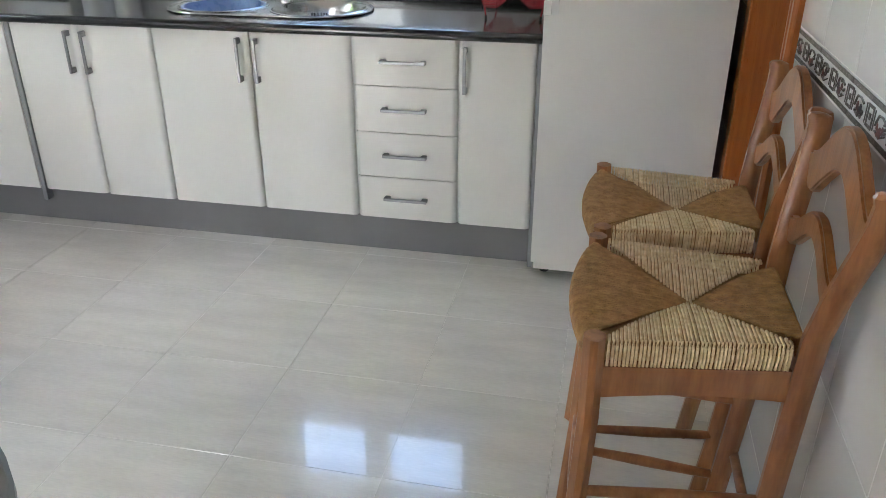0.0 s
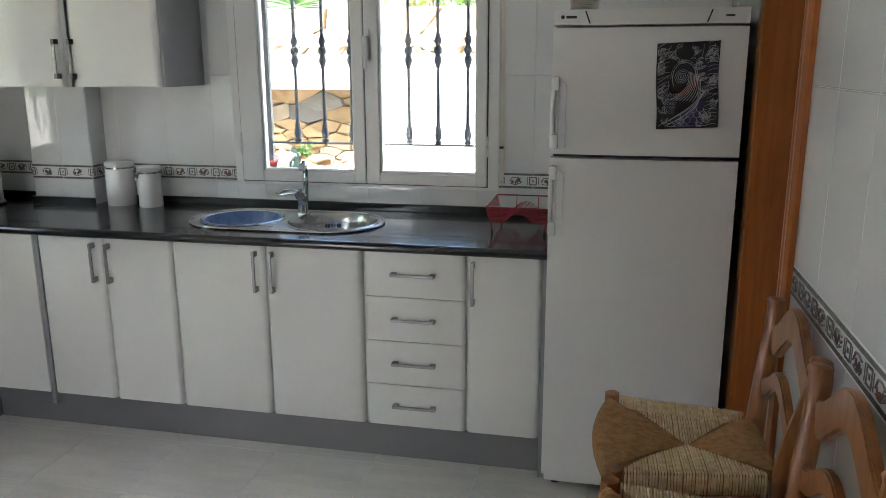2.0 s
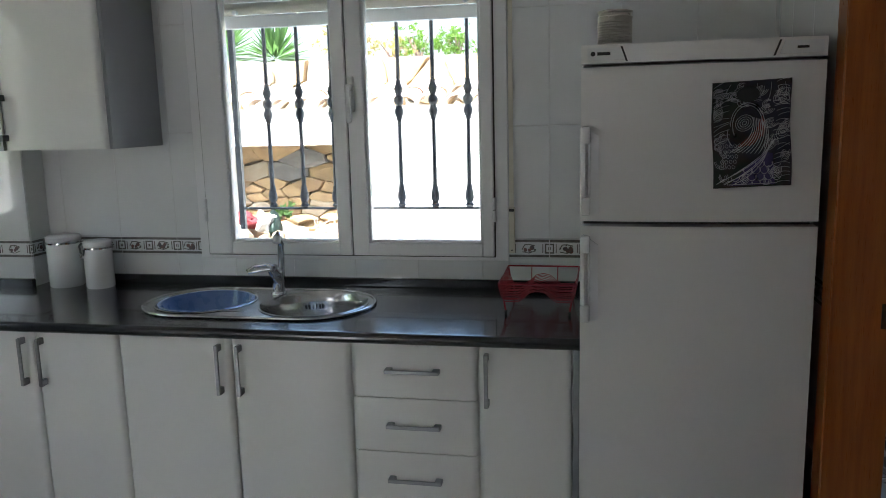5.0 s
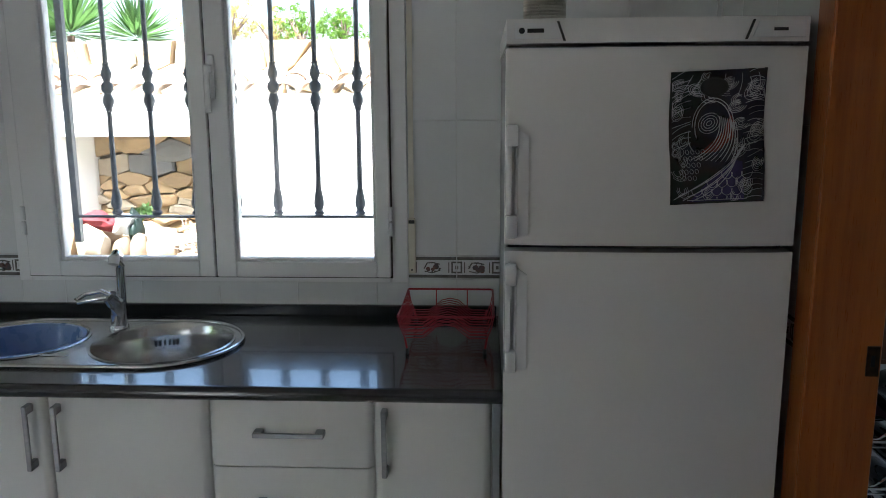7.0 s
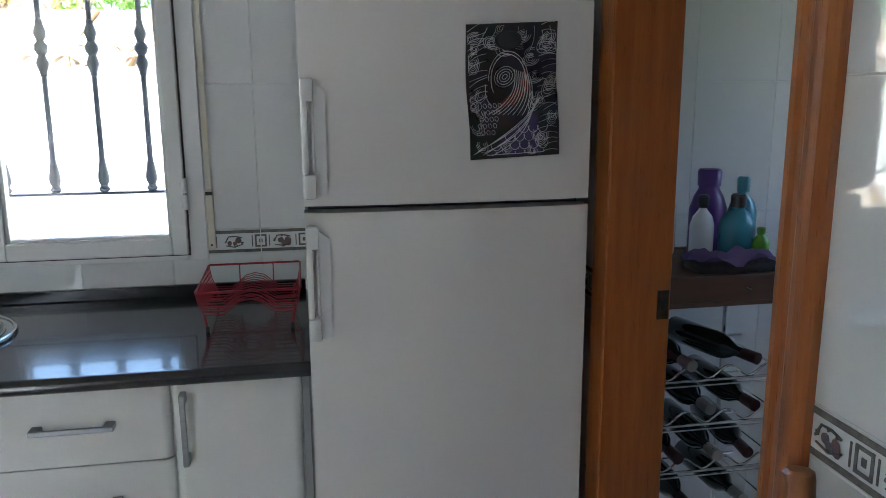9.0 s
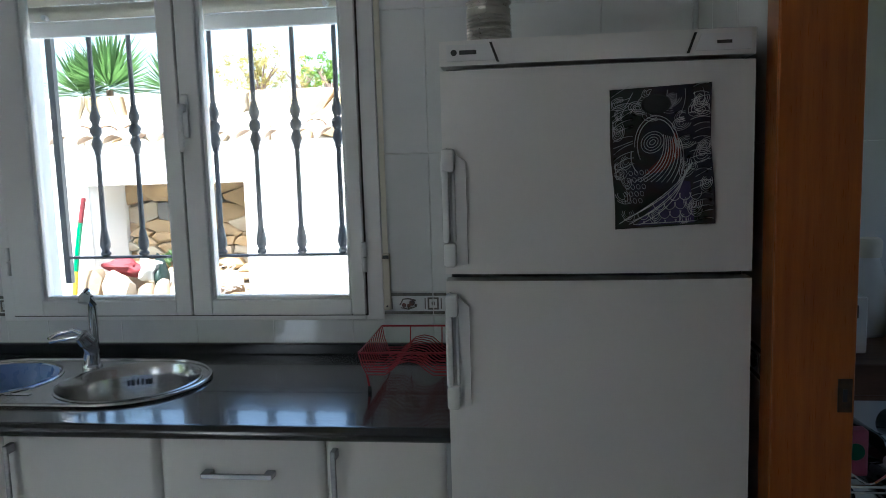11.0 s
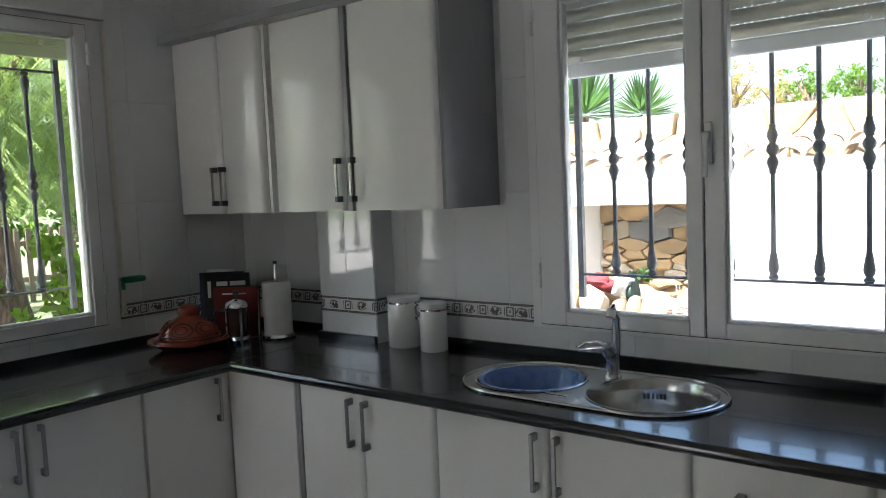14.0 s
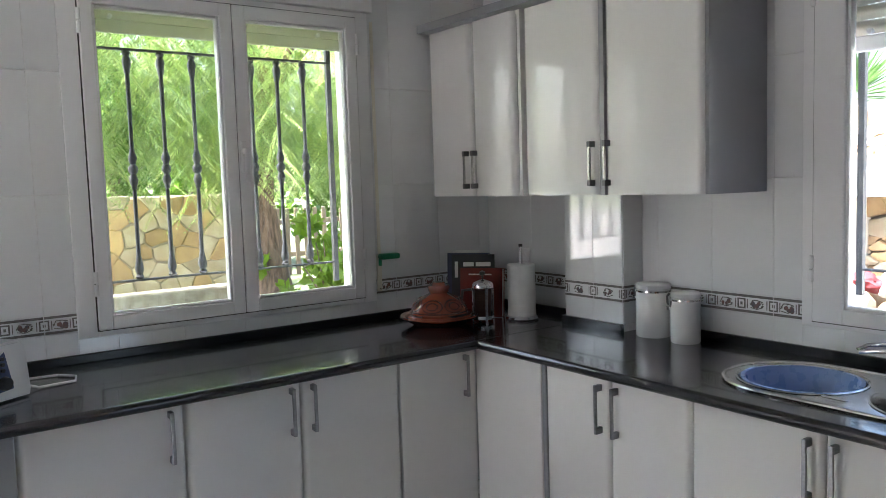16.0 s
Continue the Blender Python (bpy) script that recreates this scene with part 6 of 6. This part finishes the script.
def chair(label):
    """High rush-seated chair; local x 0 at the front posts, growing to the back, y across, floor at z 0. The seat narrows to the back."""
    c = thing("rush_chair", label, "chair", "rush-seated chairs")
    SZ, D, F, K = 0.75, 0.326, 0.187, 0.140         # seat height, depth, half widths at the front and the back posts
    half = lambda x: F + (K - F) * x / D
    for s in (-1, 1):
        part("leg", post([(-0.028, s * (F - 0.022), 0), (-0.008, s * (F - 0.014), 0.3), (0.002, s * (F - 0.002), 0.6), (0.0, s * F, SZ - 0.01), (0.0, s * F, SZ + 0.003), (0.0, s * F, SZ + 0.0031)], 0.017, 0.018), M_CHAIR, c, smooth=True)
        pts = [(0.275, s * (K + 0.004), 0), (0.298, s * (K + 0.002), 0.2), (0.318, s * K, 0.45), (D, s * K, 0.66), (0.330, s * (K + 0.004), 0.76), (0.340, s * (K + 0.019), 0.84), (0.354, s * (K + 0.040), 0.92), (0.362, s * (K + 0.053), 0.975), (0.363, s * (K + 0.057), 1.0), (0.360, s * (K + 0.057), 1.012), (0.355, s * (K + 0.055), 1.018)]
        part("back_post", post(pts, 0.020, 0.016), M_CHAIR, c, smooth=True)
        n = 10
        rail = [(0.018 + (D - 0.04) * i / n, 0.644 + 0.008 * math.sin(math.pi * i / n)) for i in range(n + 1)]
        bm = B()
        quads = [[bm.verts.new((x, s * (half(x) + o), z)) for x, z in ((x, zb), (x, 0.702))] for o in (-0.010, 0.010) for x, zb in rail]
        for o in (0, n + 1):
            for i in range(n):
                bm.faces.new((quads[o + i][0], quads[o + i + 1][0], quads[o + i + 1][1], quads[o + i][1]))
        for i in range(n):
            for e in (0, 1):
                bm.faces.new((quads[i][e], quads[i + 1][e], quads[n + 2 + i][e], quads[n + 1 + i][e]))
        part("apron", bm, M_CHAIR, c)
        for z in (0.232, 0.43):
            part("stretcher", tube(B(), [(-0.006, s * (F - 0.012), z), (0.15, s * (half(0.15) - 0.006), z), (0.32, s * K, z)], [0.009, 0.0125, 0.009], 10), M_CHAIR, c, smooth=True)
    part("apron", box(B(), -0.010, 0.010, -F + 0.018, F - 0.018, 0.648, 0.704, 0.003), M_CHAIR, c)
    part("apron", box(B(), D - 0.009, D + 0.009, -K + 0.016, K - 0.016, 0.648, 0.704, 0.003), M_CHAIR, c)
    part("stretcher", tube(B(), [(-0.008, -F + 0.014, 0.33), (-0.008, 0, 0.33), (-0.008, F - 0.014, 0.33)], [0.009, 0.013, 0.009], 10), M_CHAIR, c, smooth=True)
    part("stretcher", tube(B(), [(0.318, -K, 0.30), (0.318, K, 0.30)], 0.010, 10), M_CHAIR, c, smooth=True)
    # crest and middle rail, arched between the posts
    N = 20
    for nm, w, x0, x1, up_, lo_ in (("crest_rail", K + 0.042, 0.352, 0.372, (0.955, 0.094, 0.9), (0.903, 0.072, 1.7)), ("back_rail", K + 0.008, 0.333, 0.351, (0.842, 0.062, 1.0), (0.792, 0.068, 1.15))):
        ys = [-w + 2 * w * i / N for i in range(N + 1)]
        hump = lambda y: 0.5 + 0.5 * math.cos(math.pi * y / w)
        top = [(y, up_[0] + up_[1] * hump(y) ** up_[2]) for y in ys]
        bot = [(y, lo_[0] + lo_[1] * hump(y) ** lo_[2] - (0.014 * math.sin(2 * math.pi * abs(y) / w) ** 2 if nm == "crest_rail" and abs(y) > w / 2 else 0)) for y in ys]
        part(nm, prism_yz(top + bot[::-1], x0, x1), M_CHAIR, c, "arched wooden " + nm.replace("_", " "), True)
    # woven seat: four panels of cords that meet on the diagonals, dished to the middle
    outline = [(0.0, -F + 0.02), (-0.018, -0.09), (-0.022, 0.0), (-0.018, 0.09), (0.0, F - 0.02), (0.03, F - 0.01), (D - 0.03, K - 0.004), (D - 0.02, K - 0.02), (D - 0.02, -K + 0.02), (D - 0.03, -K + 0.004), (0.03, -F + 0.01)]
    part("seat_core", prism(B(), outline, SZ - 0.046, SZ - 0.031), M_RUSHD, c)
    rng = random.Random(3)
    sag = lambda g: SZ - 0.003 - 0.024 * (1 - g) + 0.004 * math.sin(math.pi * g)
    for axis, sgn, mm, nm, nn in (("y", -1, M_RUSHL, "pale", 46), ("y", 1, M_RUSHL, "pale", 46), ("x", -1, M_RUSHD, "brown", 74), ("x", 1, M_RUSHD, "brown", 66)):
        bm = B()
        for i in range(nn):
            f = -1 + 2 * (i + 0.5) / nn
            lim = min(0.97, abs(f) * (0.9 if axis == "y" else 0.93))
            j = rng.uniform(-0.0007, 0.0007)
            edge = [(lim, 0), ((1 + 2 * lim) / 3, 0), ((2 + lim) / 3, 0), (0.97, 0), (1.0, 0.006), (1.012, 0.018), (1.008, 0.034), (0.99, 0.046)]
            pts = []
            for g, drop in edge:
                z = sag(min(g, 1)) - drop + rng.uniform(-0.0006, 0.0006)
                if axis == "y":
                    x = D / 2 - 0.003 + f * (D / 2 - 0.023)
                    pts.append((x + j, sgn * g * (half(x) + 0.008), z))
                else:
                    bow = 0.028 * (1 - f * f) * g ** 4 if sgn < 0 else 0
                    x = D / 2 + sgn * g * (D / 2 + (0.012 if sgn < 0 else -0.004)) - bow
                    pts.append((x, f * (half(x) - (0.02 if abs(f) > 0.9 else 0.017)) + j, z - 0.0015))
            wdt = (D - 0.06) / nn * 0.46 if axis == "y" else 2 * (half(D / 2) - 0.02) / nn * 0.60
            tube(bm, pts, wdt * rng.uniform(0.9, 1.1), 5, cap=False)
        part("rush_panel", bm, mm, c, nm + " woven rush panel", True)["kind"] = "stuff"
    return c


chair("honey-stained rush-seated high chair against the tiled wall").matrix_world = pose(0.239, -2.084, 0, 0, 0, 1.0)
chair("honey-stained rush-seated high chair beside the pantry doorway").matrix_world = pose(0.240, -1.662, 0, 0, 0, 1.0)

tb = thing("round_table", "round dark grey table standing near the chairs", "table", at=(-0.78, -3.08, 0))
M_TABLE = mat("dark grey table laminate", (0.12, 0.12, 0.118), (0.10, 0.10, 0.098), 6, 0.45, bump=0.05)
part("tabletop", lathe(B(), [(0, 0.722), (0.49, 0.722), (0.5, 0.728), (0.5, 0.744), (0.494, 0.75), (0, 0.75)], seg=64), M_TABLE, tb, smooth=True)
part("apron", lathe(B(), [(0.36, 0.65), (0.38, 0.65), (0.38, 0.7215), (0.36, 0.7215), (0.36, 0.65)], seg=48), M_TABLE, tb)
for k in range(4):
    a = math.pi * (0.25 + 0.5 * k)
    part("leg", cyl(B(), (0.39 * math.cos(a), 0.39 * math.sin(a), 0), (0.345 * math.cos(a), 0.345 * math.sin(a), 0.721), 0.018, 0.024, 14), M_TABLE, tb, smooth=True)

# ---- wall and floor tiles, each a piece ----
TILES = {}


def tile_mesh(w, h, name, m):
    key = (round(w, 3), round(h, 3), name)
    if key not in TILES:
        bm = B()
        e = min(0.0012, w * 0.2, h * 0.2)
        lo = [bm.verts.new(p) for p in ((0, 0, 0), (w, 0, 0), (w, 0, h), (0, 0, h))]
        hi = [bm.verts.new(p) for p in ((e, -T, e), (w - e, -T, e), (w - e, -T, h - e), (e, -T, h - e))]
        bm.faces.new(hi)
        for i in range(4):
            j = (i + 1) % 4
            bm.faces.new((lo[i], lo[j], hi[j], hi[i]))
        bmesh.ops.recalc_face_normals(bm, faces=bm.faces)
        me = bpy.data.meshes.new(name)
        bm.to_mesh(me)
        bm.free()
        me.materials.append(m)
        TILES[key] = me
    return TILES[key]


def motif_mesh(w, h, seed):
    """Relief of the border: two grey lines, squares and fruit."""
    key = ("motif", round(w, 3), seed)
    if key in TILES:
        return TILES[key]
    rng = random.Random(seed)
    bm = B()
    y = -T - 0.0012
    for z in (0.003, h - 0.012):
        box(bm, 0.001, w - 0.001, y, -T + 0.001, z, z + 0.009)
    nrep = max(1, round(w / 0.125))
    stp = w / nrep
    for k in range(nrep + 1):
        cx, q = stp * k, 0.011
        for a, b, c, d in ((-q, q, 0.017, 0.022), (-q, q, h - 0.022, h - 0.017), (-q - 0.005, -q, 0.017, h - 0.017), (q, q + 0.005, 0.017, h - 0.017), (-q - 0.014, -q - 0.011, 0.019, h - 0.019), (q + 0.011, q + 0.014, 0.019, h - 0.019), (-0.004, 0.004, 0.030, h - 0.030)):
            a, b = max(0.001, cx + a), min(w - 0.001, cx + b)
            if b - a > 0.001:
                box(bm, a, b, y, -T + 0.001, c, d)
    for k in range(nrep):
        fx = stp * (k + 0.5)
        tube(bm, [(fx - 0.026, y, h / 2 - 0.004), (fx - 0.016, y, h / 2 + 0.014), (fx + 0.002, y, h / 2 + 0.015), (fx + 0.022, y, h / 2 + 0.010)], 0.002, 5)
        tube(bm, [(fx - 0.024, y, h / 2 - 0.012), (fx, y, h / 2 - 0.017), (fx + 0.024, y, h / 2 - 0.008)], 0.0016, 5)
        for i in range(6):
            a = rng.uniform(0, 2 * math.pi)
            px, pz = fx + 0.021 * math.cos(a), h / 2 + 0.011 * math.sin(a)
            tube(bm, [(px, y, pz), (px + 0.007 * math.cos(a + 0.5), y, pz + 0.006 * math.sin(a + 0.5))], [0.003, 0.0008], 5)
    me = bpy.data.meshes.new("motif")
    bm.to_mesh(me)
    bm.free()
    me.materials.append(M_BORDER_LINE)
    TILES[key] = me
    return me


ROWS_Z = [-0.212, 0.198, 0.608, 1.016, 1.088, 1.497, 1.907, 2.317, 2.727]


def tile_wall(wall, m, u0, u1, first, holes, zmin=0.0, pitch=0.2475, zmax=CEIL, motifs=True, rows=ROWS_Z):
    """Lay tiles on a wall whose face is local y 0 (towards -y), from u0 to u1."""
    inv = wall.matrix_world.inverted()
    k = math.floor((u0 - first) / pitch)
    while first + k * pitch < u1:
        a, b = max(u0, first + k * pitch) + 0.0007, min(u1, first + (k + 1) * pitch) - 0.0007
        for r in range(len(rows) - 1):
            c, d = max(zmin, rows[r]) + 0.0007, min(zmax, rows[r + 1]) - 0.0007
            rects = [(a, b, c, d)]
            for ha, hb, hc, hd in holes:
                nxt = []
                for p, q, s, t in rects:
                    if q <= ha or p >= hb or t <= hc or s >= hd:
                        nxt.append((p, q, s, t))
                        continue
                    if p < ha:
                        nxt.append((p, ha, s, t))
                    if q > hb:
                        nxt.append((hb, q, s, t))
                    if s < hc:
                        nxt.append((max(p, ha), min(q, hb), s, hc))
                    if t > hd:
                        nxt.append((max(p, ha), min(q, hb), hd, t))
                rects = nxt
            for p, q, s, t in rects:
                if q - p < 0.006 or t - s < 0.006:
                    continue
                border = r == 3 and motifs
                o = shared("border_tile" if border else "tile", tile_mesh(q - p, t - s, "border_tile" if border else "tile", M_TILE), wall, inv @ m @ pose(p, 0, s))
                if border and q - p > 0.05 and t - s > 0.06:
                    shared("motif", motif_mesh(q - p, t - s, 1 + (k % 3) * 2), o)
                    shared("fruit_motif", fruit_mesh(q - p, t - s, 2 + (k % 2) * 2), o)
        k += 1


def fruit_mesh(w, h, seed):
    key = ("fruit", round(w, 3), seed)
    if key in TILES:
        return TILES[key]
    rng = random.Random(seed)
    bm = B()
    nrep = max(1, round(w / 0.125))
    stp = w / nrep
    for k in range(nrep):
        fx = stp * (k + 0.5)
        for i in range(6):
            rr = rng.uniform(0.005, 0.009)
            px, pz = min(max(fx + rng.uniform(-0.017, 0.017), rr + 0.002), w - rr - 0.002), h / 2 + rng.uniform(-0.01, 0.006)
            b2 = bmesh.ops.create_circle(bm, cap_ends=True, segments=8, radius=rr, matrix=pose(px, -T - 0.0016 - 0.0003 * i, pz, 90, 0, 0))
    me = bpy.data.meshes.new("fruit_motif")
    bm.to_mesh(me)
    bm.free()
    me.materials.append(M_FRUIT)
    TILES[key] = me
    return me


tile_wall(walls["n"], pose(0, NY + T, 0), WX, EX, -0.122, [(WIN1[0], WIN1[1], WIN1[2], WIN1[3])], 0.0)
tile_wall(walls["w"], pose(WX - T, 0, 0, 0, 0, 90), SY, NY, -0.542, [(WIN2[0], WIN2[1], WIN2[2], WIN2[3])], 0.0, rows=ROWS_Z[:5] + [1.517, 1.95, 2.383, 2.8])
tile_wall(walls["e"], pose(EX + T, 0, 0, 0, 0, -90), -NY, -SY, 1.40, [(-DOOR[1], -DOOR[0], DOOR[2], DOOR[3])], 0.0)
tile_wall(walls["pn"], pose(0, NY - 0.02, 0), 0.79, 2.3, 1.47, [], 0.0, 0.27, motifs=False)
tile_wall(col, pose(0, -0.098, 0), -2.503, -2.174, -2.503 , [], TOP + 0.03, 0.1645)
tile_wall(col, pose(-2.18, 0, 0, 0, 0, 90), -0.104, NY, -0.104, [], TOP + 0.03, 0.3)
tile_wall(col, pose(-2.497, 0, 0, 0, 0, -90), -NY, 0.104, -NY, [], TOP + 0.03, 0.3)

FT = {}
PX, PY = 0.4185, 0.412
gx = [0.171 + PX * i for i in range(-8, 6)]
gy = [-1.849 + PY * i for i in range(-11, 5)]
for xa, xb in zip(gx, gx[1:]):
    for ya, yb in zip(gy, gy[1:]):
        a, b, c, d = max(xa, WX) + 0.0006, min(xb, 2.3) - 0.0006, max(ya, SY) + 0.0006, min(yb, NY) - 0.0006
        if b - a < 0.01 or d - c < 0.01:
            continue
        key = (round(b - a, 3), round(d - c, 3))
        if key not in FT:
            bm = B()
            e = 0.0008
            lo = [bm.verts.new(p) for p in ((0, 0, -0.0012), (b - a, 0, -0.0012), (b - a, d - c, -0.0012), (0, d - c, -0.0012))]
            hi = [bm.verts.new(p) for p in ((e, e, 0), (b - a - e, e, 0), (b - a - e, d - c - e, 0), (e, d - c - e, 0))]
            bm.faces.new(hi)
            for i in range(4):
                j = (i + 1) % 4
                bm.faces.new((lo[i], lo[j], hi[j], hi[i]))
            me = bpy.data.meshes.new("tile")
            bm.to_mesh(me)
            bm.free()
            me.materials.append(M_FLOOR)
            FT[key] = me
        shared("tile", FT[key], floor, pose(a, c, 0.0))
